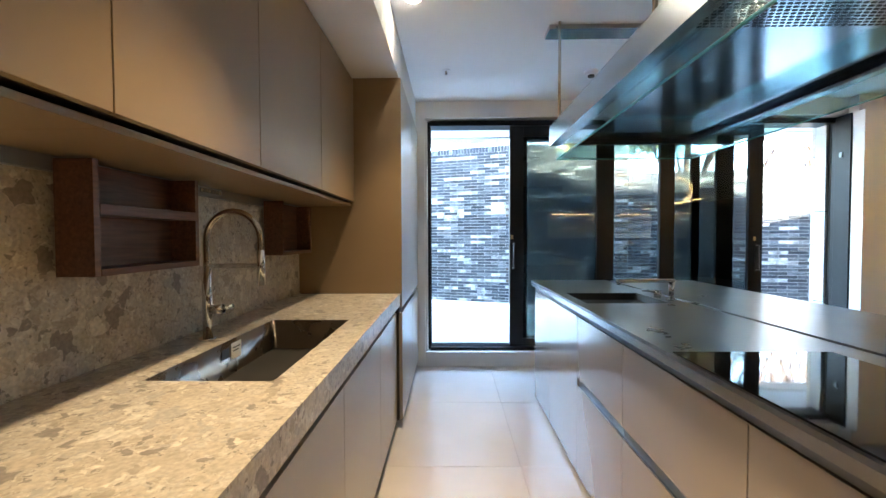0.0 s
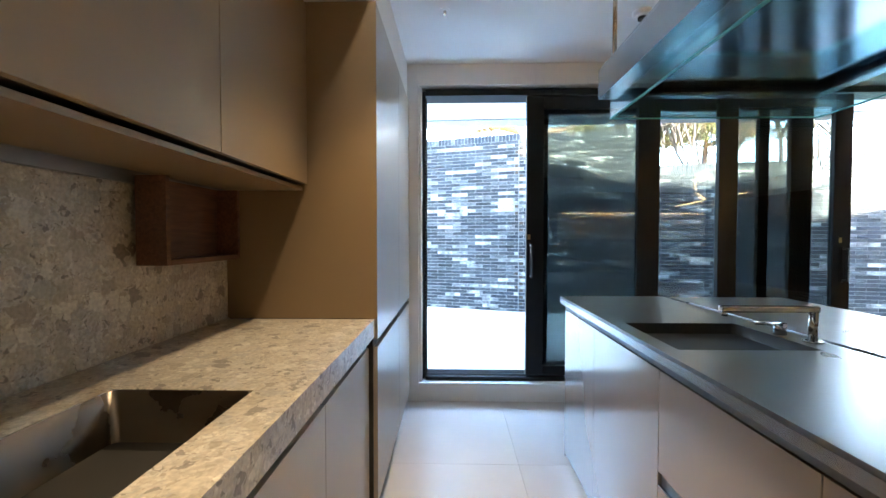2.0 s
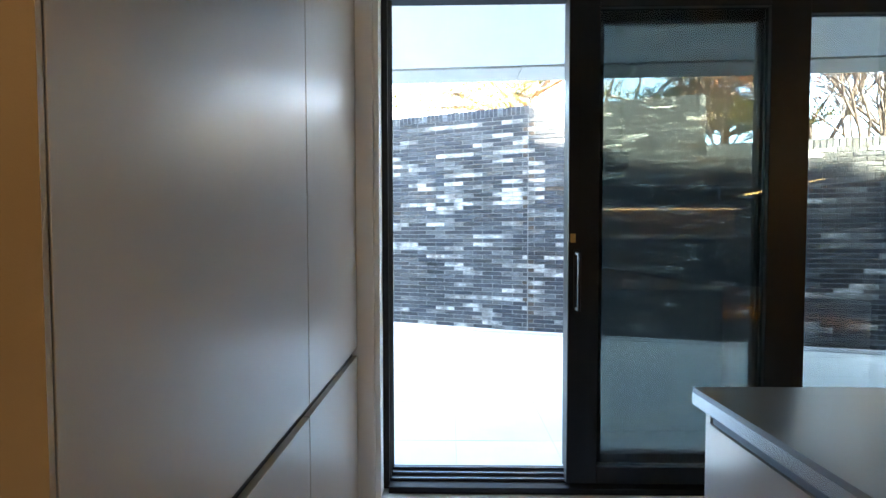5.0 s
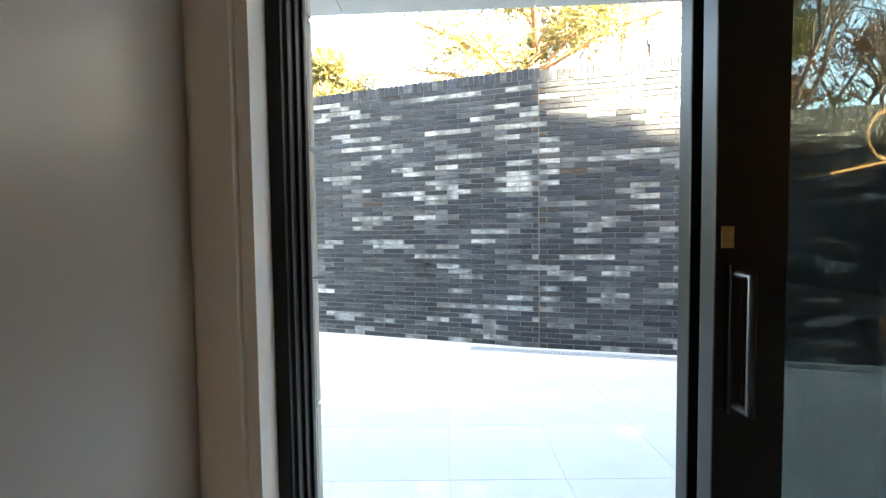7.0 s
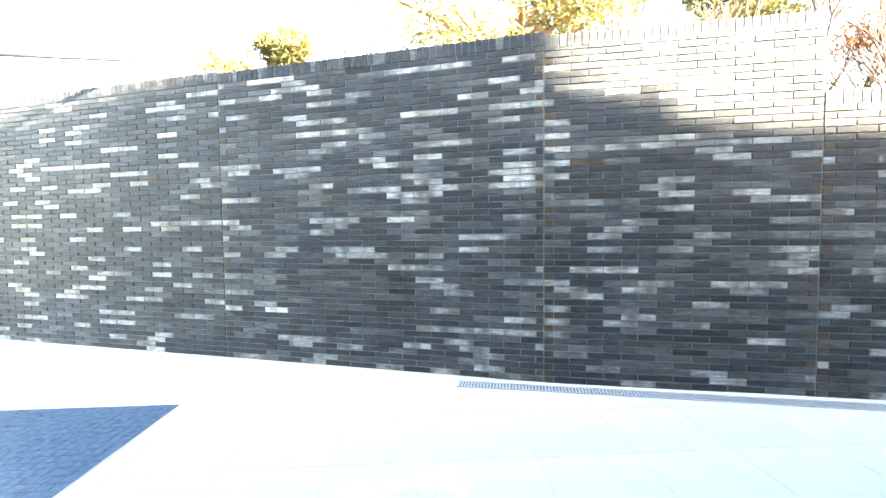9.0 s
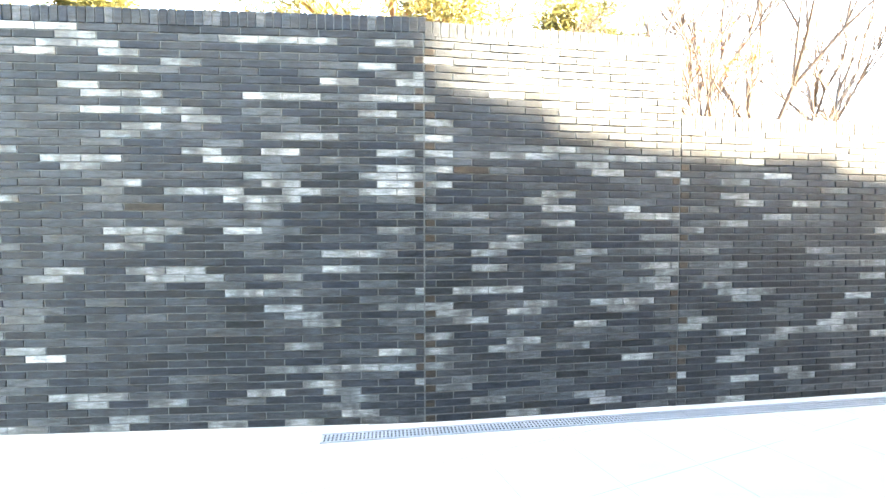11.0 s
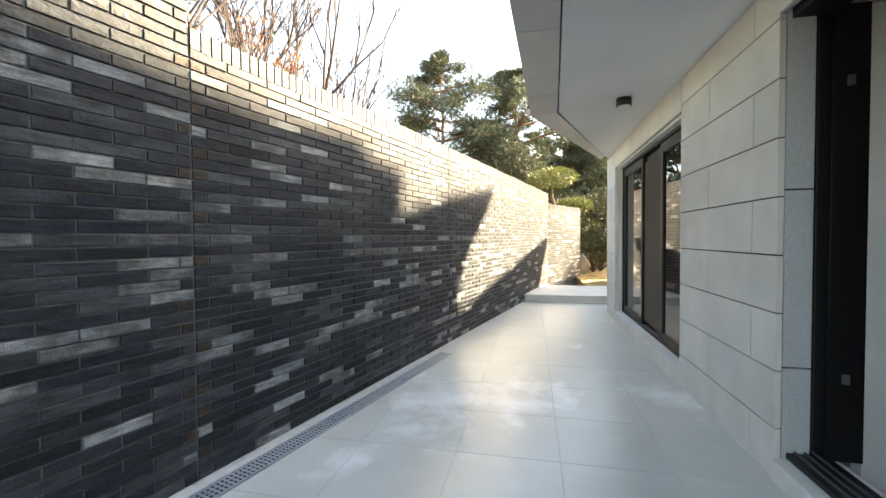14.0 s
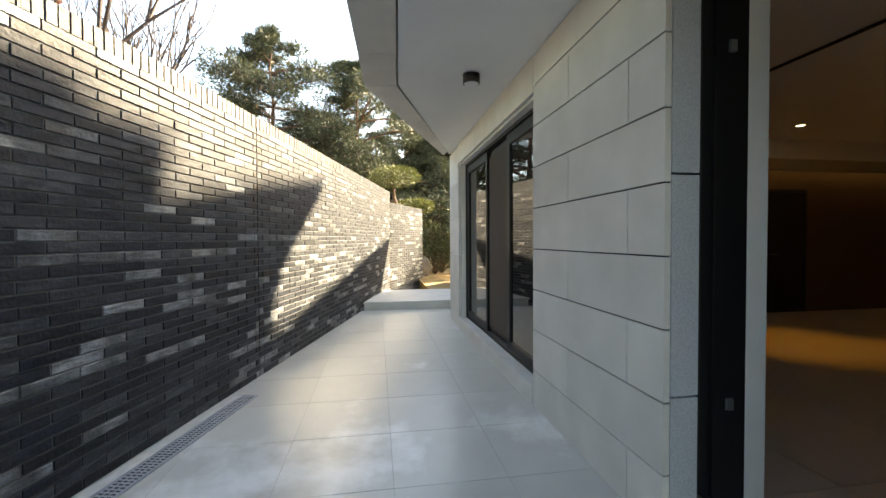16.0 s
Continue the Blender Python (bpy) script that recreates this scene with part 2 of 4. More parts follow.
STONE = mat("limestone", (0.6, 0.58, 0.54), 0.65, var=0.07, scale=4, bump=0.1, bscale=90, rand=0.05)
GRANITE = mat("grey_granite", (0.4, 0.42, 0.45), 0.6, var=0.15, scale=120, bump=0.15, bscale=160)
BOULDER = mat("garden_rock", (0.16, 0.14, 0.12), 0.85, var=0.35, scale=4, bump=0.6, bscale=14)
JOINT = mat("open_joint", (0.03, 0.03, 0.03), 0.9)
GROUT = mat("grout", (0.4, 0.4, 0.38), 0.9)
TERRACE = mat("terrace_tile", (0.5, 0.5, 0.465), 0.33, var=0.12, scale=1.6, rand=0.04, rvar=0.14, bump=0.04, bscale=60)
n_, l_ = TERRACE.node_tree.nodes, TERRACE.node_tree.links
b_ = n_["Principled BSDF"]
src_ = b_.inputs["Base Color"].links[0].from_socket
# Noise mixes large whiter patches into the tile colour.
geo_, st_, cr_, mx_ = (n_.new(k) for k in ("ShaderNodeNewGeometry", "ShaderNodeTexNoise", "ShaderNodeMapRange", "ShaderNodeMix"))
st_.inputs["Scale"].default_value, st_.inputs["Detail"].default_value, st_.inputs["Roughness"].default_value = 0.75, 9, 0.62
cr_.inputs["From Min"].default_value, cr_.inputs["From Max"].default_value = 0.56, 0.66
cr_.inputs["To Max"].default_value = 0.75
mx_.data_type = "RGBA"
mx_.inputs[7].default_value = (0.82, 0.82, 0.81, 1)
l_.new(geo_.outputs["Position"], st_.inputs["Vector"]), l_.new(st_.outputs["Fac"], cr_.inputs["Value"]), l_.new(cr_.outputs[0], mx_.inputs[0])
l_.new(src_, mx_.inputs[6]), l_.new(mx_.outputs[2], b_.inputs["Base Color"])
GALV = mat("galvanised_steel", (0.42, 0.45, 0.49), 0.5, 0.4, var=0.15, scale=30)
GALVW = mat("pale_mortar_strip", (0.5, 0.5, 0.48), 0.8, var=0.15, scale=12)
GLASS = glass_mat("tinted_glass", (0.53, 0.56, 0.55))
MIRRORGLASS = glass_mat("dark_tinted_glass", (0.3, 0.3, 0.29), 0.16, 0.84)
CLEAR = glass_mat("clear_glass", (0.74, 0.91, 0.92), 0.07)
GLASSEDGE = mat("green_glass_edge", (0.12, 0.36, 0.36), 0.15, var=0.1, scale=10)
SCREEN = mat("insect_screen", (0.06, 0.045, 0.035), 0.8)
GRASS = mat("dry_grass", (0.3, 0.2, 0.08), 0.95, var=0.4, scale=3, bump=0.5, bscale=30)
LABELWHITE = mat("paper_label", (0.75, 0.74, 0.7), 0.6, var=0.04, scale=40)
LABELGOLD = mat("gold_label", (0.45, 0.32, 0.14), 0.4, 0.3, var=0.1, scale=60)
LEDWARM = glow("warm_led", (1.0, 0.62, 0.25), 0.3)
LEDSPOT = glow("spot_lens", (1.0, 0.85, 0.65), 1.3)
POOL = mat("blue_grey_mosaic", (0.06, 0.1, 0.15), 0.25, var=0.3, scale=25)
BARK = mat("bark", (0.12, 0.075, 0.05), 0.9, var=0.35, scale=8, bump=0.6, bscale=20)
BARKG = mat("grey_bark", (0.05, 0.036, 0.032), 0.9, var=0.3, scale=8, bump=0.5, bscale=25)


# ---- mesh helpers ----
def box_bm(bm, x0, x1, y0, y1, z0, z1):
    m = Matrix.Translation(((x0 + x1) / 2, (y0 + y1) / 2, (z0 + z1) / 2)) @ Matrix.Diagonal((abs(x1 - x0), abs(y1 - y0), abs(z1 - z0), 1))
    return bmesh.ops.create_cube(bm, size=1, matrix=m)["verts"]


def finish(name, bm, material, parent=None, label="", bevel=0.0, smooth=False):
    if bevel:
        bmesh.ops.bevel(bm, geom=[e for e in bm.edges if e.is_manifold and e.calc_face_angle(0) > 0.6], offset=bevel, segments=2, affect="EDGES", profile=0.5)
    bmesh.ops.recalc_face_normals(bm, faces=bm.faces)
    me = bpy.data.meshes.new(name)
    bm.to_mesh(me)
    bm.free()
    if smooth:
        me.polygons.foreach_set("use_smooth", [True] * len(me.polygons))
    me.materials.append(material)
    ob = new(name, me)
    if parent:
        ob.parent = parent
    if label:
        tagged(ob, label)
    return ob


def part(name, bm, material, parent, label="", bevel=0.0, smooth=False):
    return finish(name, bm, material, parent, label, bevel, smooth)


def boxes(name, lst, material, parent=None, label="", bevel=0.0):
    bm = bmesh.new()
    for b in lst:
        box_bm(bm, *b)
    return finish(name, bm, material, parent, label, bevel)


def many_boxes(name, lst, material, parent):
    """Very many small blocks as one mesh of kind stuff."""
    V, F = [], []
    for x0, x1, y0, y1, z0, z1 in lst:
        b = len(V)
        V += [(x0, y0, z0), (x1, y0, z0), (x1, y1, z0), (x0, y1, z0), (x0, y0, z1), (x1, y0, z1), (x1, y1, z1), (x0, y1, z1)]
        F += [(b + 3, b + 2, b + 1, b), (b + 4, b + 5, b + 6, b + 7), (b, b + 1, b + 5, b + 4), (b + 1, b + 2, b + 6, b + 5), (b + 2, b + 3, b + 7, b + 6), (b + 3, b, b + 4, b + 7)]
    me = bpy.data.meshes.new(name)
    me.from_pydata(V, [], F)
    me.materials.append(material)
    ob = new(name, me)
    ob.parent = parent
    return tagged(ob, kind="stuff")


def empty(name, label, category, group="", kind="", at=(0, 0, 0)):
    e = new(name)
    e.location = at
    e.empty_display_size = 0.1
    return tagged(e, label, category, group, kind)


def struct(name, lst, material, label="", category="", bevel=0.0):
    return tagged(boxes(name, lst, material, None, label, bevel), label, category, "", "structure")


# ---- structure ----
CEIL_Z, WALL_Y, OUT_Y, TERR_Z, SOF_Z = 2.63, 3.90, 4.19, 0.03, 2.64
flr = tagged(empty("floor", "pale beige large-format stone tile floor indoors", "floor", kind="structure"))
boxes("screed", [(-1.5, 8.4, -5.0, 3.9, -0.2, -0.004)], FLOORJOINT, flr)
ft = bmesh.new()
box_bm(ft, 0, 0.8985, 0, 0.8985, -0.01, 0)
fme = bpy.data.meshes.new("floor_tile")
ft.to_mesh(fme)
ft.free()
fme.materials.append(FLOOR)
for i in range(11):
    for j in range(10):
        ob = new("floor_tile", fme)
        ob.location = (-1.5 + i * 0.9, 3.9 - 0.9 * (j + 1), 0)
        ob.parent = flr
struct("ceiling", [(-1.5, 8.4, -5.0, 3.9, CEIL_Z, CEIL_Z + 0.2)], CEIL, "smooth white painted plaster ceiling", "ceiling")
struct("wall_west", [(-1.4, -1.13, -5.0, 3.9, 0, CEIL_Z)], WHITE, "white wall behind the kitchen counter", "wall")
struct("wall_south", [(-1.5, 8.4, -5.3, -5.0, 0, CEIL_Z)], WALLPAPER, "brown panelled wall at the back of the dining area", "wall")
struct("wall_east", [(8.2, 8.4, -5.0, 3.9, 0, CEIL_Z)], WALLPAPER, "brown wall at the far end of the living area", "wall")

WX0, WX1, WZ0, WZ1 = -0.346, 3.80, 0.135, 2.47
V0, V1 = 5.10, 7.95
wall = tagged(empty("wall_north", "off-white plastered wall round the wide sliding windows", "wall", kind="structure"))
for nm, b in (("wall_left", (-14.0, WX0, WALL_Y, 4.13, -0.1, 3.0)), ("lintel", (WX0, WX1, WALL_Y, 4.13, WZ1, 3.0)), ("sill_wall", (WX0, WX1, WALL_Y, 4.13, -0.1, WZ0)),
              ("pier", (WX1 - 0.03, V0, 3.80, 4.13, -0.1, 3.0)), ("lintel", (V0, V1, WALL_Y, 4.13, 2.38, 3.0)), ("sill_wall", (V0, V1, WALL_Y, 4.13, -0.1, 0.16)), ("pier", (V1, 8.6, WALL_Y, 4.13, -0.1, 3.0))):
    boxes(nm, [b], WHITE, wall, bevel=0.003)
struct("sill_board", [(WX0 + 0.002, WX1 - 0.002, WALL_Y - 0.012, 3.95, WZ0, WZ0 + 0.012)], CEIL, "white window sill board", "sill", 0.002)
struct("living_baseboard", [(-1.1, 8.19, -4.999, -4.985, 0, 0.06)], BLACKISH, "low dark baseboard along the back wall", "baseboard")

# lit niche in the back wall, and the doorway in the far wall
niche = empty("wall_niche", "long recessed wall niche with a warm light strip", "niche")
boxes("niche_back", [(3.0, 7.4, -4.992, -4.98, 1.25, 2.0)], WARMWALL, niche)
boxes("niche_shelf", [(3.0, 7.4, -4.98, -4.7, 1.21, 1.25)], WALNUT, niche, bevel=0.004)
boxes("niche_top", [(3.0, 7.4, -4.98, -4.7, 2.0, 2.04)], WALNUT, niche, bevel=0.004)
boxes("light_strip", [(3.05, 7.35, -4.74, -4.72, 1.985, 1.999)], LEDWARM, niche, "glowing warm strip")
dw = tagged(empty("door_1", "doorway in the brown wall, its dark inside a flat black sheet", "door", kind="structure"))
# No opening here: a black sheet paints the unlit room beyond.
boxes("door_dark_sheet", [(8.18, 8.198, 0.6, 2.2, 0.0, 2.1)], BLACK, dw)
boxes("door_frame", [(8.15, 8.2, 2.2, 2.26, 0, 2.16)], WALNUT, dw)
boxes("door_frame", [(8.15, 8.2, 0.54, 0.6, 0, 2.16)], WALNUT, dw)
boxes("door_head", [(8.15, 8.2, 0.6, 2.2, 2.1, 2.16)], WALNUT, dw)
cove = empty("ceiling_cove", "dropped ceiling edge with a hidden warm cove light", "cove light")
boxes("cove_board", [(7.0, 7.9, -4.9, 0.4, 2.36, 2.42)], CEIL, cove, bevel=0.003)
boxes("cove_side", [(7.0, 7.06, -4.9, 0.4, 2.42, CEIL_Z)], CEIL, cove)
boxes("light_strip", [(7.86, 7.89, -4.85, 0.35, 2.42, 2.44)], LEDWARM, cove, "glowing warm strip")
tr = empty("track_light", "black ceiling track with two small cylinder spotlights", "track light")
boxes("track", [(3.6, 8.1, 2.2, 2.225, CEIL_Z - 0.015, CEIL_Z)], BLACK, tr)
for xx in (5.6, 5.72):
    bm = bmesh.new()
    bmesh.ops.create_cone(bm, cap_ends=True, segments=20, radius1=0.035, radius2=0.035, depth=0.1, matrix=Matrix.Translation((xx, 2.212, CEIL_Z - 0.07)))
    part("spotlight_head", bm, BLACK, tr, smooth=False)
ctrl = empty("wall_switch", "small dark wall control panel", "switch", at=(8.2, -0.2, 1.3))
boxes("plate", [(-0.012, 0.0, -0.1, 0.1, -0.06, 0.06)], BLACKISH, ctrl, bevel=0.003)


# ---- kitchen: left run ----
SL0, SL1, SW0, SW1 = 0.868, 1.665, -0.905, -0.555   # sink cut-out
wt = empty("worktop", "thick beige terrazzo worktop with an inset sink opening", "worktop")
bm = bmesh.new()
for b in ((-1.13, SW0, -2.5, 2.535, 0.84, 0.92), (SW1, -0.43, -2.5, 2.535, 0.84, 0.92), (SW0, SW1, -2.5, SL0, 0.84, 0.92), (SW0, SW1, SL1, 2.535, 0.84, 0.92)):
    box_bm(bm, *b)
bmesh.ops.remove_doubles(bm, verts=bm.verts, dist=0.0005)
part("slab", bm, TERRAZZO, wt)
bs = empty("backsplash", "dark speckled terrazzo splashback panel", "splashback")
boxes("panel", [(-1.128, -1.102, -2.5, 2.535, 0.921, 1.461)], TERRAZZO, bs, bevel=0.001)

rail = empty("socket_rail", "slim grey aluminium socket rail under the upper cabinets", "socket rail")
boxes("rail_body", [(-1.104, -1.078, -2.5, 2.53, 1.4615, 1.5)], mat("grey_aluminium", (0.3, 0.31, 0.32), 0.35, 0.8), rail, bevel=0.002)
for k in range(6):
    boxes("socket_pin", [(-1.078, -1.071, 1.42 + 0.025 * k, 1.434 + 0.025 * k, 1.476, 1.492)], STEEL, rail)


def cab_unit(name, label, group, y0, y1, x0, x1, z0, z1, m, gap=0.0035, body=True):
    e = empty(name, label, "cabinet", group)
    if body:
        boxes("body", [(x0, x1 - 0.02, y0, y1, z0, z1)], BLACKISH, e)
    boxes("door", [(x1 - 0.0195, x1, y0 + gap / 2, y1 - gap / 2, z0, z1)], m, e, bevel=0.0012)
    return e


lows = (-2.5, -1.3, -0.05, 0.565, 1.185, 1.9, 2.53)
for a, b in zip(lows, lows[1:]):
    e = cab_unit("base_cabinet", "flat greige lacquered base cabinet without handles", "base cabinets under the worktop", a, b, -1.1, -0.455, 0.07, 0.79, CABLOW)
    boxes("grip_channel", [(-0.6, -0.475, a, b, 0.791, 0.839)], BLACK, e, "black recessed grip channel")
    boxes("plinth", [(-1.05, -0.51, a, b, 0.0, 0.069)], BLACK, e, "black plinth")
ups = (-2.5, -1.2, -0.05, 0.59, 1.19, 1.845, 2.53)
for a, b in zip(ups, ups[1:]):
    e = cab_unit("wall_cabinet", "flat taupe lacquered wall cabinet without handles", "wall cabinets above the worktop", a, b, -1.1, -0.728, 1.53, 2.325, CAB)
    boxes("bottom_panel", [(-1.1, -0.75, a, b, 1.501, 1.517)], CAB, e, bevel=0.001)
for a, b in ((2.545, 3.29), (3.29, 3.895)):
    e = empty("tall_cabinet", "full-height taupe lacquered cabinet with split doors", "cabinet", "tall cabinets beside the window")
    boxes("body", [(-1.1, -0.44, a, b, 0.06, 2.33)], BLACKISH, e)
    boxes("upper_door", [(-0.438, -0.418, a + 0.002, b - 0.002, 0.825, 2.34)], CABTALL, e, bevel=0.0012)
    boxes("lower_door", [(-0.438, -0.418, a + 0.002, b - 0.002, 0.07, 0.79)], CABTALL, e, bevel=0.0012)
    boxes("plinth", [(-1.05, -0.47, a, b, 0, 0.059)], BLACK, e, "black plinth")
sp = empty("side_panel", "taupe lacquered end panel of the tall cabinets", "cabinet panel")
boxes("panel", [(-1.11, -0.418, 2.5375, 2.544, 0.922, 2.34)], CAB, sp)
fs = struct("bulkhead", [(-1.12, -0.432, -4.99, 3.898, 2.345, CEIL_Z - 0.001)], WHITE, "white plaster bulkhead above the cabinets", "bulkhead")


def tube(name, pts, r, material, parent=None, label="", cyclic=False, segs=8):
    cu = bpy.data.curves.new(name, "CURVE")
    cu.dimensions = "3D"
    cu.bevel_depth, cu.bevel_resolution = r, segs // 2
    cu.use_fill_caps = True
    spl = cu.splines.new("POLY")
    spl.points.add(len(pts) - 1)
    for q, p in zip(spl.points, pts):
        q.co = (*p, 1)
    spl.use_cyclic_u = cyclic
    tmp = bpy.data.objects.new("tmp", cu)
    me = bpy.data.meshes.new_from_object(tmp)
    me.name = name
    bpy.data.objects.remove(tmp)
    bpy.data.curves.remove(cu)
    me.polygons.foreach_set("use_smooth", [True] * len(me.polygons))
    me.materials.clear()
    me.materials.append(material)
    ob = new(name, me)
    if parent:
        ob.parent = parent
    if label:
        tagged(ob, label)
    return ob


def cyl(name, p0, p1, r, material, parent=None, label="", segs=24, r2=None):
    p0, p1 = Vector(p0), Vector(p1)
    bm = bmesh.new()
    d = p1 - p0
    m = Matrix.Translation((p0 + p1) / 2) @ d.to_track_quat("Z", "Y").to_matrix().to_4x4()
    bmesh.ops.create_cone(bm, cap_ends=True, segments=segs, radius1=r, radius2=r if r2 is None else r2, depth=d.length, matrix=m)
    ob = finish(name, bm, material, parent, label)
    ob.data.polygons.foreach_set("use_smooth", [len(p.vertices) == 4 for p in ob.data.polygons])
    return ob


def basin(name, label, x0, x1, y0, y1, z1, depth, m):
    e = empty(name, label, "sink")
    t = 0.012
    bm = bmesh.new()
    box_bm(bm, x0, x1, y0, y1, z1 - depth, z1)
    top = [f for f in bm.faces if f.normal.z > 0.9]
    bmesh.ops.delete(bm, geom=top, context="FACES")
    bmesh.ops.bevel(bm, geom=[x for x in bm.edges if not x.is_boundary], offset=0.018, segments=4, affect="EDGES", profile=0.5)
    bmesh.ops.reverse_faces(bm, faces=bm.faces)
    me = bpy.data.meshes.new("bowl")
    bm.to_mesh(me)
    bm.free()
    me.polygons.foreach_set("use_smooth", [True] * len(me.polygons))
    me.materials.append(m)
    ob = new("bowl", me)
    ob.parent = e
    sol = ob.modifiers.new("thick", "SOLIDIFY")
    sol.thickness, sol.offset = 0.002, -1
    cyl("drain", ((x0 + x1) / 2, (y0 + y1) / 2 + 0.05, z1 - depth + 0.001), ((x0 + x1) / 2, (y0 + y1) / 2 + 0.05, z1 - depth + 0.006), 0.045, STEEL, e, "round steel waste")
    return e


sk = basin("sink", "brushed steel undermount sink in the worktop", SW0 + 0.003, SW1 - 0.003, SL0 + 0.003, SL1 - 0.003, 0.9185, 0.215, SINKSTEEL)
boxes("sticker", [(SW0 + 0.0055, SW0 + 0.0065, 1.30, 1.37, 0.845, 0.905)], LABELWHITE, sk, "white paper sticker")
boxes("sticker_print", [(SW0 + 0.0066, SW0 + 0.0072, 1.31, 1.36, 0.885, 0.889)], BLACKISH, sk)
boxes("sticker_print", [(SW0 + 0.0066, SW0 + 0.0072, 1.31, 1.35, 0.873, 0.877)], BLACKISH, sk)
boxes("sticker", [(SW0 + 0.0055, SW0 + 0.0065, 1.24, 1.285, 0.86, 0.895)], mat("dark_sticker", (0.05, 0.07, 0.09), 0.4), sk, "small dark sticker")

# arched spring tap
tap = empty("kitchen_tap", "tall chrome arched kitchen tap with pull-down spray", "tap")
tx, ty = -0.985, 1.30
cyl("base_ring", (tx, ty, 0.92), (tx, ty, 0.928), 0.03, CHROME, tap)
cyl("body", (tx, ty, 0.928), (tx, ty, 1.19), 0.017, CHROME, tap)
cyl("lever_hub", (tx + 0.012, ty, 1.03), (tx + 0.06, ty, 1.035), 0.017, CHROME, tap)
cyl("lever", (tx + 0.055, ty, 1.035), (tx + 0.095, ty, 1.045), 0.008, CHROME, tap)
arc = [(tx, ty, 1.19), (tx, ty, 1.28)] + [(tx + 0.1 - 0.1 * math.cos(a), ty, 1.285 + 0.105 * math.sin(a)) for a in [math.pi * k / 20 for k in range(21)]] + [(tx + 0.2, ty, 1.245)]
tube("spout", arc, 0.011, BRASSY, tap, "satin metal arched hose spout")
cyl("spray_head", (tx + 0.2, ty, 1.12), (tx + 0.2, ty, 1.25), 0.014, CHROME, tap)
boxes("holder_bar", [(tx, tx + 0.205, ty - 0.006, ty + 0.006, 1.183, 1.2)], CHROME, tap, bevel=0.002)


def wall_shelf(y0, y1, z0, z1, boards, label):
    e = empty("wall_shelf", label, "shelf", "walnut shelves on the splashback")
    x0, x1, t = -1.076, -0.976, 0.018
    boxes("side", [(x0, x1, y0, y0 + t, z0, z1)], WALNUT, e, bevel=0.001)
    boxes("side", [(x0, x1, y1 - t, y1, z0, z1)], WALNUT, e, bevel=0.001)
    boxes("back", [(x0, x0 + 0.012, y0 + t, y1 - t, z0 + t, z1)], WALNUT, e)
    boxes("bottom_board", [(x0, x1 + 0.002, y0 + t, y1 - t, z0, z0 + t)], WALNUT, e, bevel=0.001)
    if boards:
        boxes("shelf_board", [(x0, x1 + 0.002, y0 + t, y1 - t, boards, boards + 0.028)], WALNUT, e, bevel=0.001)
    return e


wall_shelf(0.82, 1.245, 1.197, 1.492, 1.353, "walnut wall shelf box with two open compartments")
wall_shelf(1.965, 2.41, 1.2, 1.487, 0, "small walnut wall shelf box, empty")

# ---- island ----
IX0, IX1, IY0, IY1, IZ = 0.555, 1.80, -1.6, 3.11, 0.947
isl = empty("kitchen_island", "long island with glossy taupe fronts and steel grip rail", "kitchen island")
boxes("body", [(IX0 + 0.06, IX1 - 0.04, IY0, IY1 - 0.02, 0.06, 0.905)], BLACKISH, isl)
boxes("end_panel", [(IX0 + 0.03, IX1 - 0.02, IY1 - 0.02, IY1 - 0.002, 0.005, 0.905)], SHEEN, isl, bevel=0.001)
boxes("back_panel", [(IX1 - 0.04, IX1 - 0.02, IY0, IY1 - 0.02, 0.005, 0.905)], SHEEN, isl, bevel=0.001)
boxes("plinth", [(IX0 + 0.06, IX0 + 0.08, IY0, IY1 - 0.04, 0, 0.06)], BLACK, isl, "black plinth")
ys = (-1.6, -0.7, 0.1, 0.75, 1.425, 2.0, 2.6, 3.09)
for k, (a, b) in enumerate(zip(ys, ys[1:])):
    if b <= 2.01:
        boxes("drawer_front", [(IX0 + 0.025, IX0 + 0.045, a + 0.002, b - 0.002, 0.545, 0.87)], SHEEN, isl, bevel=0.0012)
        boxes("drawer_front", [(IX0 + 0.025, IX0 + 0.045, a + 0.002, b - 0.002, 0.03, 0.50)], SHEEN, isl, bevel=0.0012)
        boxes("grip_rail", [(IX0 + 0.035, IX0 + 0.065, a + 0.002, b - 0.002, 0.50, 0.545)], GREYMETAL, isl, "dark steel grip rail")
        boxes("grip_lip", [(IX0 + 0.026, IX0 + 0.036, a + 0.002, b - 0.002, 0.497, 0.503)], STEEL, isl, "thin bright steel lip")
    else:
        boxes("door", [(IX0 + 0.025, IX0 + 0.045, a + 0.0015, b - 0.0015, 0.03, 0.87)], SHEEN, isl, bevel=0.0012)
boxes("grip_rail", [(IX0 + 0.03, IX0 + 0.062, IY0, IY1 - 0.03, 0.872, 0.898)], GREYMETAL, isl, "dark steel grip rail under the top")
boxes("edge_strip", [(IX0 - 0.001, IX0 + 0.004, IY0, IY1, 0.908, 0.935)], STEEL, isl)
G0, G1 = 1.145, 1.172
iss = (0.615, 1.05, 1.955, 2.355)
it = empty("island_worktop", "thin dark steel island worktop with sink cut-out", "worktop")
bm = bmesh.new()
for b in ((IX0, iss[0], IY0, IY1), (iss[1], G0, IY0, IY1 - 0.0), (iss[0], iss[1], IY0, iss[2]), (iss[0], iss[1], iss[3], IY1)):
    box_bm(bm, b[0], b[1], b[2], b[3], 0.906, IZ)
bmesh.ops.remove_doubles(bm, verts=bm.verts, dist=0.0005)
part("front_slab", bm, DARKSTEEL, it)
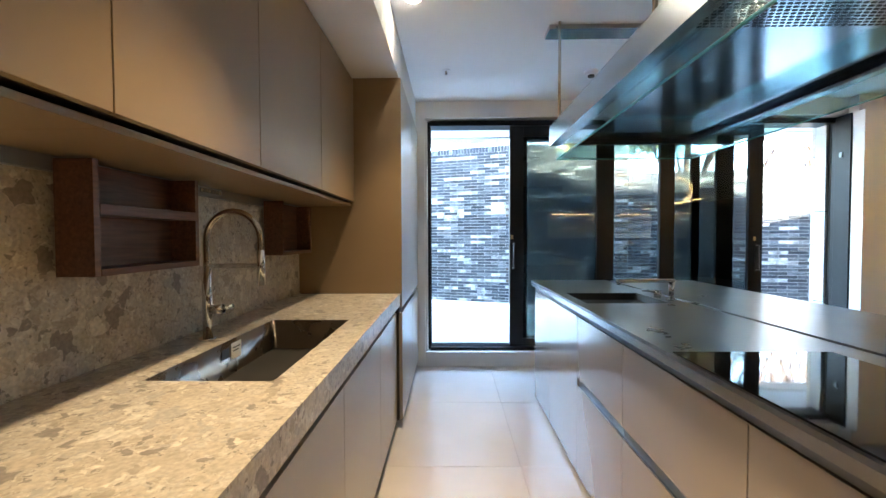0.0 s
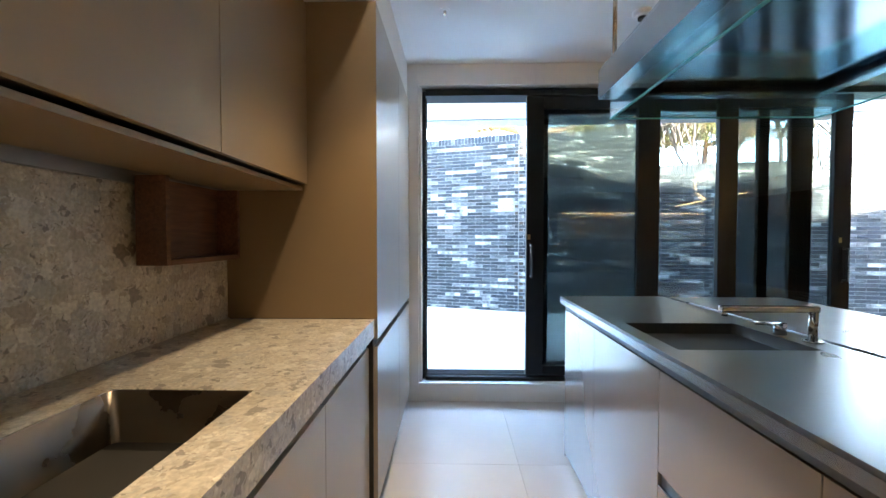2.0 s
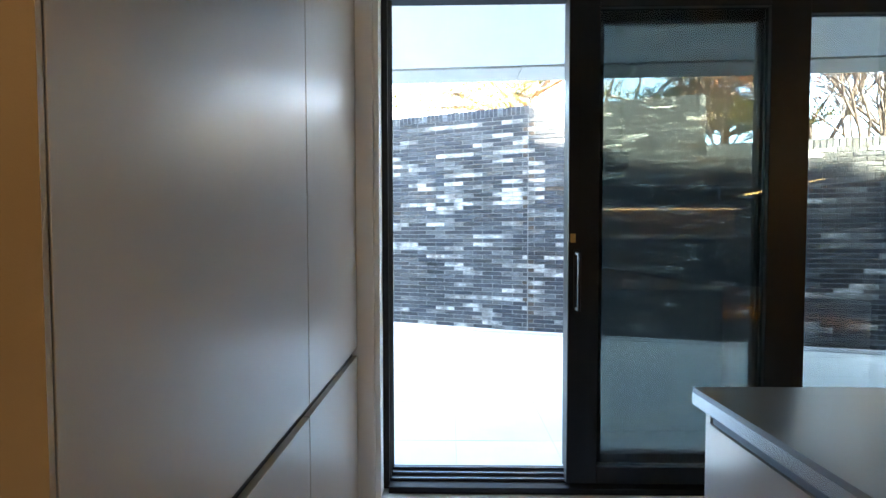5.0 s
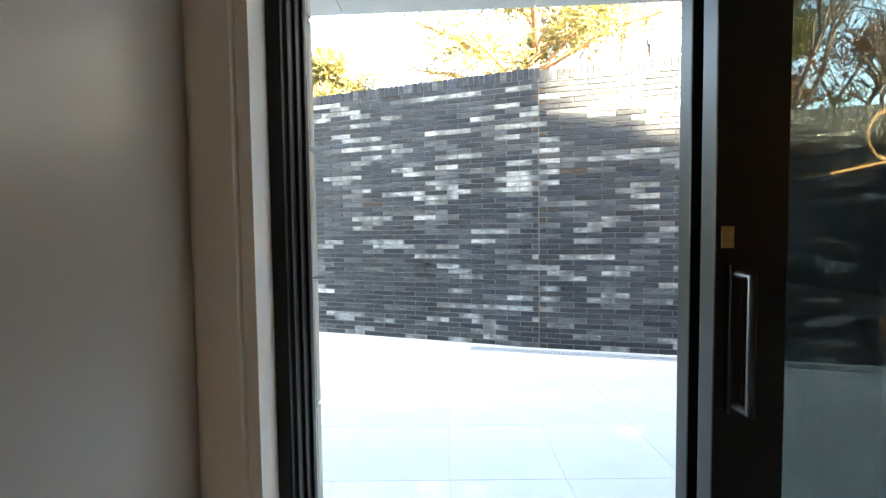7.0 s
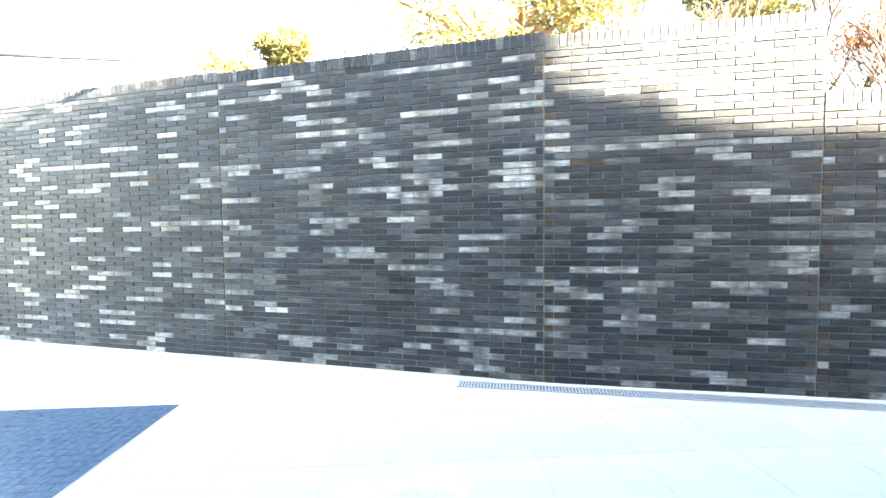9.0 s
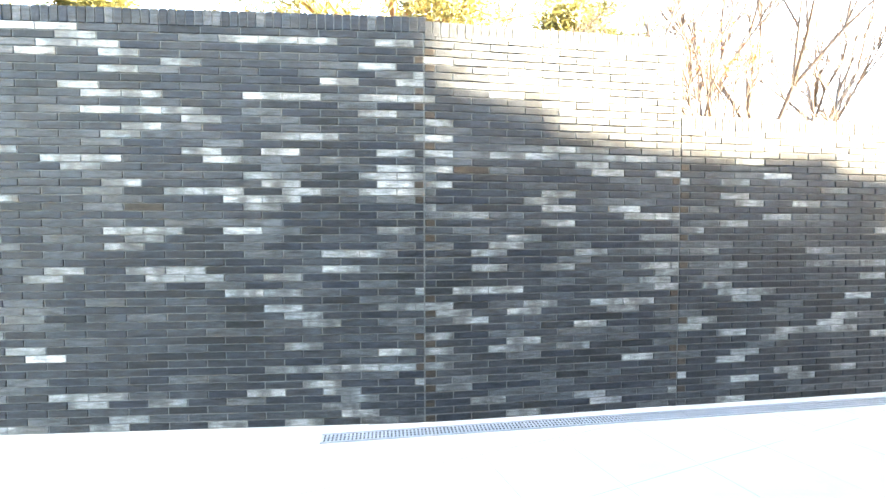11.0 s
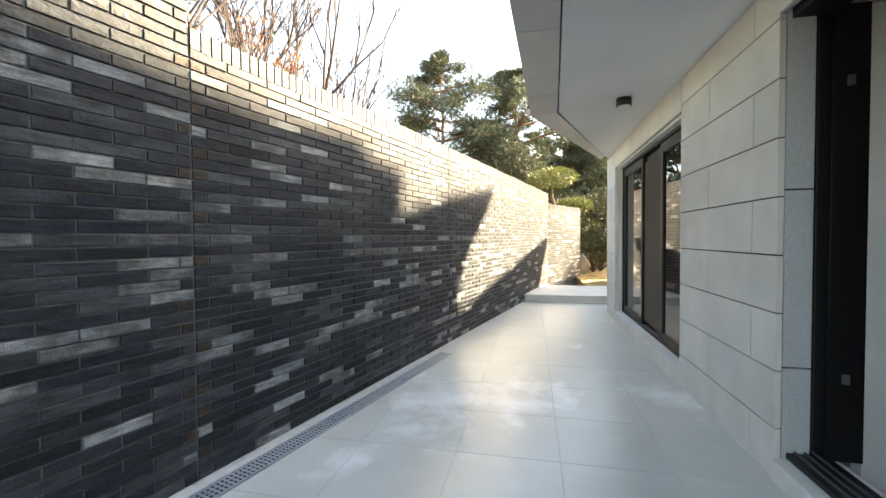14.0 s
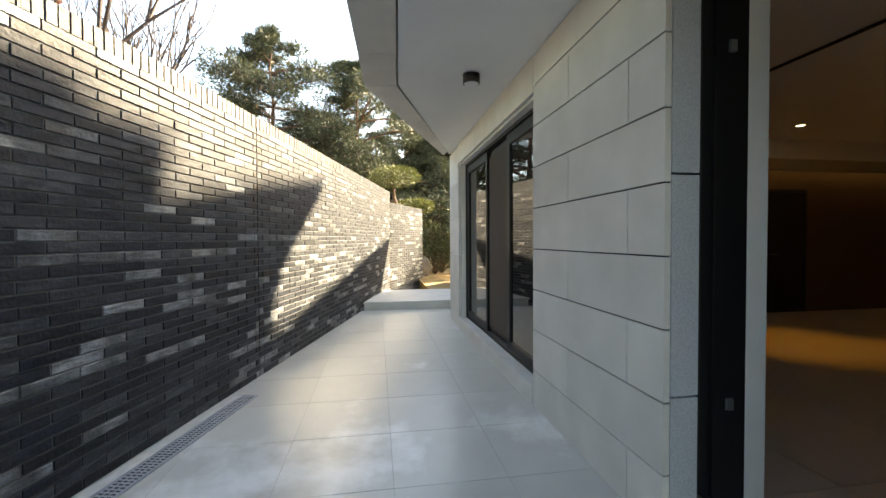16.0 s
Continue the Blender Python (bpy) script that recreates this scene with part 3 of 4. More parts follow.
boxes("back_slab", [(G1, IX1, IY0, IY1 - 0.03, 0.906, IZ)], DARKSTEEL, it, bevel=0.002)
boxes("channel", [(G0, G1, IY0, IY1 - 0.03, 0.906, 0.916)], BLACK, it, "black recessed channel")
basin("sink", "square dark steel sink set in the island top", iss[0] + 0.002, iss[1] - 0.002, iss[2] + 0.002, iss[3] - 0.002, IZ - 0.001, 0.2, SINKDARK)
hob = empty("induction_hob", "flush black glass induction hob in the island", "hob")
boxes("glass_plate", [(0.565, 1.03, 0.2, 1.04, IZ + 0.0005, IZ + 0.005)], HOBGLASS, hob, bevel=0.0015)
t2 = empty("island_tap", "low chrome island tap with a flat horizontal spout", "tap")
ax, ay = 1.105, 2.06
cyl("base_ring", (ax, ay, IZ), (ax, ay, IZ + 0.006), 0.028, CHROME, t2)
cyl("riser", (ax, ay, IZ), (ax, ay, IZ + 0.10), 0.013, CHROME, t2)
boxes("spout", [(ax - 0.30, ax + 0.014, ay - 0.013, ay + 0.013, IZ + 0.098, IZ + 0.118)], CHROME, t2, bevel=0.004)
cyl("nozzle", (ax - 0.285, ay, IZ + 0.085), (ax - 0.285, ay, IZ + 0.1), 0.009, CHROME, t2)
cyl("mixer_knob", (ax - 0.02, ay + 0.11, IZ), (ax - 0.02, ay + 0.11, IZ + 0.04), 0.02, CHROME, t2)
cyl("lever", (ax - 0.02, ay + 0.11, IZ + 0.035), (ax - 0.11, ay + 0.11, IZ + 0.04), 0.006, CHROME, t2)

# ---- hood ----
HX0, HX1, HY0, HY1, HZ0, HZ1 = 0.535, 1.44, -0.6, 2.45, 1.868, 1.99
hd = empty("extractor_hood", "long hanging steel extractor hood with glass skirts", "extractor hood")
boxes("top_plate", [(HX0, HX1, HY0, HY1, HZ1 - 0.012, HZ1)], STEEL, hd, bevel=0.001)
for nm, b in (("side_wall", (HX0, HX0 + 0.012, HY0, HY1, HZ0, HZ1 - 0.012)), ("side_wall", (HX1 - 0.012, HX1, HY0, HY1, HZ0, HZ1 - 0.012)),
              ("end_wall", (HX0 + 0.012, HX1 - 0.012, HY1 - 0.012, HY1, HZ0, HZ1 - 0.012)), ("end_wall", (HX0 + 0.012, HX1 - 0.012, HY0, HY0 + 0.012, HZ0, HZ1 - 0.012))):
    boxes(nm, [b], STEEL, hd)
for nm, b in (("lower_rail", (HX0 + 0.012, HX0 + 0.045, HY0 + 0.012, HY1 - 0.012, HZ0, HZ0 + 0.012)), ("lower_rail", (HX1 - 0.045, HX1 - 0.012, HY0 + 0.012, HY1 - 0.012, HZ0, HZ0 + 0.012)),
              ("lower_rail", (HX0 + 0.045, HX1 - 0.045, HY1 - 0.045, HY1 - 0.012, HZ0, HZ0 + 0.012))):
    boxes(nm, [b], STEEL, hd)
boxes("underside_panel", [(HX0 + 0.045, HX1 - 0.045, 1.06, HY1 - 0.045, HZ0 + 0.035, HZ0 + 0.045)], HOODSTEEL, hd, "mirror-polished steel underside")
boxes("filter_panel", [(HX0 + 0.045, HX1 - 0.045, HY0 + 0.012, 1.055, HZ0 + 0.03, HZ0 + 0.045)], HOODSTEEL, hd, "perforated steel filter panel")
slots = []
for r in range(95):
    for c in range(40):
        yy, xx = 1.035 - r * 0.0165, HX0 + 0.065 + c * 0.0195 + (0.0098 if r % 2 else 0)
        if yy > HY0 + 0.03 and xx < HX1 - 0.07:
            slots.append((xx, xx + 0.012, yy - 0.0025, yy + 0.0025, HZ0 + 0.0285, HZ0 + 0.031))
many_boxes("filter_slotting", slots, BLACK, hd)
gz0 = HZ0 - 0.09
for nm, b in (("glass_skirt", (HX0 + 0.034, HX0 + 0.042, HY0 + 0.05, HY1 - 0.042, gz0, HZ0 + 0.01)), ("glass_skirt", (HX1 - 0.042, HX1 - 0.034, HY0 + 0.05, HY1 - 0.042, gz0, HZ0 + 0.01)),
              ("glass_skirt", (HX0 + 0.042, HX1 - 0.042, HY1 - 0.05, HY1 - 0.042, gz0, HZ0 + 0.01))):
    boxes(nm, [b], CLEAR, hd, "clear greenish glass skirt").visible_shadow = False
for nm, b in (("glass_edge", (HX0 + 0.0338, HX0 + 0.0422, HY0 + 0.05, HY1 - 0.042, gz0 - 0.004, gz0)), ("glass_edge", (HX1 - 0.0422, HX1 - 0.0338, HY0 + 0.05, HY1 - 0.042, gz0 - 0.004, gz0)),
              ("glass_edge", (HX0 + 0.0422, HX1 - 0.0422, HY1 - 0.0502, HY1 - 0.0418, gz0 - 0.004, gz0))):
    boxes(nm, [b], GLASSEDGE, hd, "green polished glass edge")
for xx in (HX0 + 0.055, HX1 - 0.055):
    for yy in (1.22, 2.42):
        cyl("rod", (xx, yy, HZ1), (xx, yy, CEIL_Z), 0.009, BRASSY, hd, "thin steel hanging rod", 12)
for yy in (1.22, 2.52):
    boxes("ceiling_plate", [(HX0 + 0.0, HX1 - 0.02, yy - 0.07, yy + 0.07, CEIL_Z - 0.03, CEIL_Z - 0.001)], STEEL, hd, "flat steel ceiling plate", 0.001)

# ---- ceiling fittings ----
SPOTS = [(-0.3, 2.15), (-0.3, 0.75), (-0.3, -0.7), (6.4, 0.3), (7.3, -0.9), (5.4, -1.2)]
for k, (x, y) in enumerate(SPOTS):
    e = empty("downlight", "small round recessed ceiling downlight, lit", "downlight", "ceiling downlights", at=(x, y, CEIL_Z))
    tube("rim", [(0.042 * math.cos(q), 0.042 * math.sin(q), -0.003) for q in [2 * math.pi * j / 32 for j in range(32)]], 0.005, CEIL, e, "white rim", True, 6)
    cyl("lens", (0, 0, -0.006), (0, 0, -0.0005), 0.038, LEDSPOT, e, "glowing lens", 24)
    l = bpy.data.lights.new("spot", "SPOT")
    l.energy, l.spot_size, l.spot_blend, l.shadow_soft_size, l.color = (SPOT_W if y < 2 else 0.75) if x < 1 else 5.0, radians(66 if x < 1 else 52), 0.9, 0.035, (1.0, 0.7, 0.4) if x < 1 else (1.0, 0.46, 0.05)
    lo = new("downlight_lamp", l)
    lo.matrix_world = look((x, y, CEIL_Z - 0.02), (x, y, 0))
spk = empty("sprinkler", "small white ceiling sprinkler head with copper pin", "sprinkler", at=(-0.124, 3.15, CEIL_Z))
cyl("plate", (0, 0, -0.006), (0, 0, 0), 0.03, CEIL, spk)
cyl("pin", (0, 0, -0.03), (0, 0, -0.006), 0.009, BRASSY, spk, "copper pin", 12)
smk = empty("smoke_detector", "round white ceiling smoke detector", "smoke detector", at=(1.05, 3.2, CEIL_Z))
cyl("body", (0, 0, -0.03), (0, 0, 0), 0.05, CEIL, smk, r2=0.056)
cyl("sensor", (0, 0, -0.045), (0, 0, -0.03), 0.026, BLACKISH, smk, "dark sensor ring")

# ---- ring pendant in the dining area ----
pd = empty("ring_pendant", "glowing warm ring pendant lamp with a slim bar", "pendant lamp", at=(3.55, 1.48, 0))
for k, r in enumerate((0.19, 0.205, 0.22)):
    tube("ring", [(r * math.cos(q), 0.015 * k, 2.03 + r * math.sin(q)) for q in [2 * math.pi * j / 64 for j in range(64)]], 0.005, LEDWARM, pd, "glowing ring", True, 6)
tube("bar", [(-0.5, 0.03, 1.73), (0.42, 0.03, 1.91)], 0.009, LEDWARM, pd, "glowing slim bar")
cyl("cable", (0, 0, 2.25), (0, 0, CEIL_Z), 0.003, BLACK, pd, "", 8)

boxes("wall_lining", [(3.705, 5.119, 3.674, 3.789, 0.001, 2.455), (3.77, 5.119, 3.7895, 3.8985, 0.001, 2.455)], WHITE, wall, "off-white lined reveal beside the window")
boxes("wall_lining", [(WX0 + 0.001, -0.322, 3.913, 3.984, WZ0 + 0.013, 2.455)], WHITE, wall, "off-white lined reveal beside the window")
dr = tagged(empty("door_2", "tall black door in the far brown wall, closed", "door", kind="structure"))
boxes("door_leaf", [(8.165, 8.197, -1.9, -1.16, 0.008, 2.05)], BLACK, dr, bevel=0.002)
for y0, y1, z0, z1 in ((-1.95, -1.903, 0.001, 2.1), (-1.157, -1.11, 0.001, 2.1), (-1.902, -1.158, 2.053, 2.1)):
    boxes("door_frame", [(8.15, 8.198, y0, y1, z0, z1)], BLACKISH, dr, bevel=0.002)
tube("door_handle", [(8.164, -1.24, 1.0), (8.12, -1.24, 1.0), (8.12, -1.36, 1.0)], 0.008, GREYMETAL, dr)

# ---- sliding windows ----
FY = 3.95


def frame_set(e, x0, x1, z0, z1, y0, y1, w=0.05):
    boxes("frame_jamb", [(x0, x0 + w, y0 + 0.035, y1, z0, z1)], FRAME, e, bevel=0.002)
    boxes("frame_jamb", [(x1 - w, x1, y0, y1, z0, z1)], FRAME, e, bevel=0.002)
    boxes("frame_head", [(x0 + w, x1 - w, y0, y1, z1 - w, z1)], FRAME, e, bevel=0.002)
    boxes("frame_sill", [(x0 + w, x1 - w, y0, y1, z0, z0 + 0.03)], FRAME, e, bevel=0.002)
    for yy in (0.3, 0.55, 0.8):
        yv = y0 + (y1 - y0) * yy
        boxes("track_rib", [(x0 + w, x1 - w, yv - 0.004, yv + 0.004, z0 + 0.03, z0 + 0.042)], GREYMETAL, e)
        boxes("gasket", [(x0 + w - 0.001, x0 + w + 0.006, yv - 0.004, yv + 0.004, z0 + 0.03, z1 - w)], RUBBER, e)
        boxes("gasket", [(x1 - w - 0.006, x1 - w + 0.001, yv - 0.004, yv + 0.004, z0 + 0.03, z1 - w)], RUBBER, e)


def sash(e, x0, x1, z0, z1, y, wl, wr, wt=0.1, wb=0.075, g=None, t=0.045):
    boxes("sash_stile", [(x0, x0 + wl, y, y + t, z0, z1)], FRAME, e, bevel=0.003)
    boxes("sash_stile", [(x1 - wr, x1, y, y + t, z0, z1)], FRAME, e, bevel=0.003)
    boxes("sash_rail", [(x0 + wl, x1 - wr, y, y + t, z1 - wt, z1)], FRAME, e, bevel=0.003)
    boxes("sash_rail", [(x0 + wl, x1 - wr, y, y + t, z0, z0 + wb)], FRAME, e, bevel=0.003)
    boxes("pane", [(x0 + wl, x1 - wr, y + t / 2 - 0.004, y + t / 2 + 0.004, z0 + wb, z1 - wt)], g or GLASS, e, "grey-tinted glass pane")


def pull(e, x, y, z):
    boxes("handle_plate", [(x - 0.012, x + 0.012, y - 0.008, y, z - 0.14, z + 0.14)], FRAME, e, "black handle plate", 0.003)
    tube("pull_handle", [(x, y - 0.008, z - 0.122), (x, y - 0.045, z - 0.122), (x, y - 0.045, z + 0.122), (x, y - 0.008, z + 0.122)], 0.008, DARKMETAL, e, "dark pull handle")
    boxes("sticker", [(x - 0.026, x - 0.003, y - 0.002, y - 0.0004, z + 0.17, z + 0.21)], LABELGOLD, e, "small gold sticker")


w1 = tagged(empty("window_1", "wide black aluminium sliding window, its first sash slid open", "window", kind="structure"))
frame_set(w1, -0.345, 3.755, WZ0 + 0.012, 2.455, FY, 4.135)
boxes("frame_jamb", [(3.69, 3.768, 3.79, 3.949, WZ0 + 0.013, 2.455)], FRAME, w1, bevel=0.002)
for zz in (0.55, 2.05):
    boxes("jamb_bracket", [(3.675, 3.69, 3.86, 3.89, zz, zz + 0.05)], GREYMETAL, w1, "small steel bracket", 0.002)
SZ0, SZ1 = 0.19, 2.40
sash(w1, 0.505, 1.545, SZ0, SZ1, 3.965, 0.135, 0.17)
pull(w1, 0.54, 3.963, 1.105)
sash(w1, 2.0, 3.015, SZ0, SZ1, 3.965, 0.145, 0.135)
pull(w1, 2.95, 3.963, 1.08)
sash(w1, 0.53, 1.52, SZ0, SZ1, 4.085, 0.17, 0.1)
sash(w1, 1.47, 2.43, SZ0, SZ1, 4.03, 0.1, 0.08)
sash(w1, 2.36, 2.77, SZ0, SZ1, 4.03, 0.07, 0.17)
w2 = tagged(empty("window_2", "black aluminium sliding window onto the terrace, closed", "window", kind="structure"))
frame_set(w2, V0 + 0.02, V1 - 0.02, 0.16, 2.36, 3.97, 4.09)
sash(w2, 5.17, 6.09, 0.2, 2.3, 4.03, 0.09, 0.09, g=MIRRORGLASS)
sash(w2, 6.0, 6.9, 0.2, 2.3, 3.98, 0.09, 0.09, g=MIRRORGLASS)
boxes("insect_screen", [(6.11, 6.8, 4.046, 4.052, 0.26, 2.22)], SCREEN, w2, "dark insect screen")
sash(w2, 6.82, 7.88, 0.2, 2.3, 4.03, 0.06, 0.09, g=MIRRORGLASS)

# ---- outside: ground, soffit, unseen roof and shade volume ----
gnd = struct("ground", [(-90, 160, -90, 120, -0.7, -0.25)], GRASS, "dry winter grass and earth of the garden", "ground")
bedy = struct("garden_lawn", [(11.2, 40, -10, 4.2, -0.25, 0.17)], GRASS, "golden dry lawn beyond the terrace step", "lawn")
hill = struct("garden_bank", [(-30, 60, 12.5, 60, -0.25, 1.6)], GRASS, "raised garden bank behind the wall", "bank")

def prism(name, poly, z0, z1, material, parent=None, label=""):
    bm = bmesh.new()
    f = bm.faces.new([bm.verts.new((x, y, z0)) for x, y in poly])
    r = bmesh.ops.extrude_face_region(bm, geom=[f])
    bmesh.ops.translate(bm, verts=[v for v in r["geom"] if isinstance(v, bmesh.types.BMVert)], vec=(0, 0, z1 - z0))
    return finish(name, bm, material, parent, label)

EY, OE, SLOPE = 5.43, 5.72, 0.048
KX, OK, HCX = 5.82, 5.87, 8.64


def edge_in(x):
    return EY - SLOPE * x


def edge_out(x):
    return OE - SLOPE * x


sof = tagged(empty("soffit", "white soffit with a pale panelled edge over the terrace", "soffit", kind="structure"))
prism("soffit_board", [(-14, 4.0), (HCX, 4.0), (HCX, OUT_Y + 0.01), (KX, edge_in(KX)), (-14, edge_in(-14))], SOF_Z, SOF_Z + 0.2, SOFFIT, sof)
b_out = [0.55 - 1.14 * k for k in range(12, 0, -1)] + [0.55, 1.69, 2.83, 3.97, 5.22]
for a, b in zip(b_out, b_out[1:]):
    prism("edge_panel", [(a + 0.003, edge_in(a) + 0.012), (b - 0.003, edge_in(b) + 0.012), (b - 0.003, edge_out(b)), (a + 0.003, edge_out(a))], SOF_Z - 0.012, SOF_Z + 0.2, STONE, sof)
prism("edge_panel", [(5.223, edge_in(5.22) + 0.012), (KX - 0.003, edge_in(KX) + 0.012), (OK - 0.003, edge_out(OK)), (5.223, edge_out(5.22))], SOF_Z - 0.012, SOF_Z + 0.2, STONE, sof)
n = 3
inner = [Vector((KX + 0.003, edge_in(KX) + 0.012)).lerp(Vector((HCX - 0.22, OUT_Y + 0.075)), k / n) for k in range(n + 1)]
outer = [Vector((OK + 0.003, edge_out(OK))).lerp(Vector((HCX + 0.06, OUT_Y + 0.09)), k / n) for k in range(n + 1)]
for k in range(n):
    g = 0.002
    prism("edge_panel", [inner[k].lerp(inner[k + 1], g), inner[k].lerp(inner[k + 1], 1 - g), outer[k].lerp(outer[k + 1], 1 - g), outer[k].lerp(outer[k + 1], g)], SOF_Z - 0.012, SOF_Z + 0.2, STONE, sof)
# Unseen roof; its volume is added to cast the brick wall's stepped shadow.
roof = tagged(empty("roof_and_shade_caster", "unseen roof slab and added volume shaped to shade the brick wall", "house", kind="structure"))
prism("roof_slab", [(-14, -6), (HCX, -6), (HCX, 4.25), (OK, edge_out(OK)), (-14, edge_out(-14))], SOF_Z + 0.2, SOF_Z + 0.24, STONE, roof)
# Outline traced back along the sun from the shadow's edge on the bricks.
bm = bmesh.new()
f = bm.faces.new([bm.verts.new((x, 3.0, z)) for x, z in ((-16, 2.89), (8.64, 2.89), (8.66, -0.25), (13.1, -0.25), (13.34, 2.28), (14.08, 3.18), (10.87, 3.34), (9.98, 3.38), (9.95, 3.77), (10.05, 3.94), (10.18, 4.08), (10.53, 4.37), (10.77, 4.54), (11.0, 4.8), (9.74, 4.88), (8.94, 4.88), (8.96, 5.3), (8.64, 5.4), (8.49, 5.6), (7.86, 5.74), (7.41, 5.92), (6.72, 6.24), (6.63, 6.42), (6.06, 6.74), (5.97, 7.03), (5.95, 7.7), (-16, 13.0))])
r = bmesh.ops.extrude_face_region(bm, geom=[f])
bmesh.ops.translate(bm, verts=[v for v in r["geom"] if isinstance(v, bmesh.types.BMVert)], vec=(0, -5.0, 0))
part("upper_volume", bm, STONE, roof)

lamp = empty("soffit_lamp", "black cylinder surface lamp under the soffit", "ceiling lamp", at=(5.52, 4.56, SOF_Z))
cyl("housing", (0, 0, -0.075), (0, 0, 0), 0.07, BLACK, lamp, segs=32)
cyl("diffuser", (0, 0, -0.079), (0, 0, -0.07), 0.06, CEIL, lamp, "white diffuser", 32)

step = empty("terrace_step", "raised pale stone step at the end of the terrace", "step")
prism("step_body", [(9.55, 3.4), (11.2, 3.4), (11.2, 5.2), (9.55, 5.58)], -0.1, 0.15, STONE, step)
prism("step_tread", [(9.5, 3.4), (11.2, 3.4), (11.2, 5.19), (9.5, 5.59)], 0.152, 0.18, STONE, step)

# ---- brick wall ----
Q = [(-6.4, 10.0), (-2.13, 8.64), (1.023, 7.63), (3.05, 7.153), (6.132, 6.42), (11.9, 5.05), (14.0, 4.05)]
TOPS = [3.05, 3.03, 3.0, 2.40, 2.40, 2.15]
BL, BH, BP, BC = 0.266, 0.0478, 0.275, 0.0567
bw = tagged(empty("brick_wall", "dark glazed brick garden wall with scattered pale bricks", "wall", kind="structure"))


def brick_mesh(name, l, h, m):
    c, d = 0.0022, 0.007
    v = [(0, 0, 0), (l, 0, 0), (l, 0, h), (0, 0, h), (0, -d + c, 0), (l, -d + c, 0), (l, -d + c, h), (0, -d + c, h), (c, -d, c), (l - c, -d, c), (l - c, -d, h - c), (c, -d, h - c)]
    f = [(4, 5, 9, 8), (5, 6, 10, 9), (6, 7, 11, 10), (7, 4, 8, 11), (8, 9, 10, 11), (0, 1, 5, 4), (1, 2, 6, 5), (2, 3, 7, 6), (3, 0, 4, 7)]
    me = bpy.data.meshes.new(name)
    me.from_pydata(v, [], f)
    me.materials.append(m)
    return me, v, f


rng = random.Random(7)
near_bricks, rest = [], {0: [], 1: [], 2: []}
for si, ((xa, ya), (xb, yb)) in enumerate(zip(Q, Q[1:])):
    L = math.hypot(xb - xa, yb - ya)
    ux, uy = (xb - xa) / L, (yb - ya) / L
    nx, ny = -uy, ux
    top = TOPS[si]
    prism("wall_core", [(xa, ya), (xb, yb), (xb + nx * 0.24, yb + ny * 0.24), (xa + nx * 0.24, ya + ny * 0.24)], -0.25, top - 0.004, MORTAR, bw)
    rot = math.atan2(uy, ux)
    courses = int((top - 0.115 - TERR_Z) / BC)
    for c in range(courses + 1):
        z = TERR_Z + 0.004 + c * BC
        u = 0.006 - (0.70, 0.22)[c % 2] * BP + 0.012 * noise.noise((xa, c * 0.7, 2.0))
        while u < L - 0.01:
            u0, u1 = max(u, 0.006), min(u + BL, L - 0.006)
            if u1 - u0 > 0.03:
                kind = 1 if rng.random() < (0.28, 0.06, 0.24, 0.09, 0.16)[c % 5] else (2 if rng.random() < (0.45 if u1 - u0 < 0.1 else 0.004) else 0)
                full = u1 - u0 > BL - 0.001
                dd = rng.uniform(-0.002, 0.002)
                item = (xa + ux * u0, ya + uy * u0, z, rot, u1 - u0, BH, kind, dd)
                px = xa + ux * u0
                if full and si in (2, 3) and 2.6 < px < 4.9 and z < 1.7 and len(near_bricks) < 280:
                    near_bricks.append(item)
                else:
                    rest[kind].append(item)
            u += BP
    z = top - 0.108
    u = 0.006
    while u < L - 0.03:
        jut = rng.choice((0, 0, 0.001, 0.002))
        rest[0].append((xa + ux * u, ya + uy * u, z, rot, 0.0535, 0.108 + jut, 0, rng.uniform(-0.001, 0.002)))
        u += 0.0605
for kind, m in ((0, BRICKS), (1, BRICKP), (2, BRICKR)):
    V, F = [], []
    for x, y, z, rot, l, h, k, dd in rest[kind]:
        cs, sn = math.cos(rot), math.sin(rot)
        cc, d = 0.0022, 0.007 + dd
        base = len(V)
        for a, b, w in ((0, 0, 0), (l, 0, 0), (l, 0, h), (0, 0, h), (0, -d + cc, 0), (l, -d + cc, 0), (l, -d + cc, h), (0, -d + cc, h), (cc, -d, cc), (l - cc, -d, cc), (l - cc, -d, h - cc), (cc, -d, h - cc)):
            V.append((x + cs * a - sn * b, y + sn * a + cs * b, z + w))
        for q in ((4, 5, 9, 8), (5, 6, 10, 9), (6, 7, 11, 10), (7, 4, 8, 11), (8, 9, 10, 11), (0, 1, 5, 4), (1, 2, 6, 5), (2, 3, 7, 6), (3, 0, 4, 7)):
            F.append(tuple(base + j for j in q))
    me = bpy.data.meshes.new("bricks")
    me.from_pydata(V, [], F)
    me.materials.append(m)
    ob = new("bricks", me)
    ob.parent = bw
    tagged(ob, kind="stuff")
BM = {0: brick_mesh("brick", BL, BH, BRICKO)[0], 1: brick_mesh("brick", BL, BH, BRICKPO)[0], 2: brick_mesh("brick", BL, BH, BRICKR)[0]}
for x, y, z, rot, l, h, k, dd in near_bricks:
    ob = new("brick", BM[k])
    ob.matrix_world = Matrix.Translation((x, y, z)) @ Matrix.Rotation(rot, 4, "Z") @ Matrix.Translation((0, -dd, 0))
    ob.parent = bw

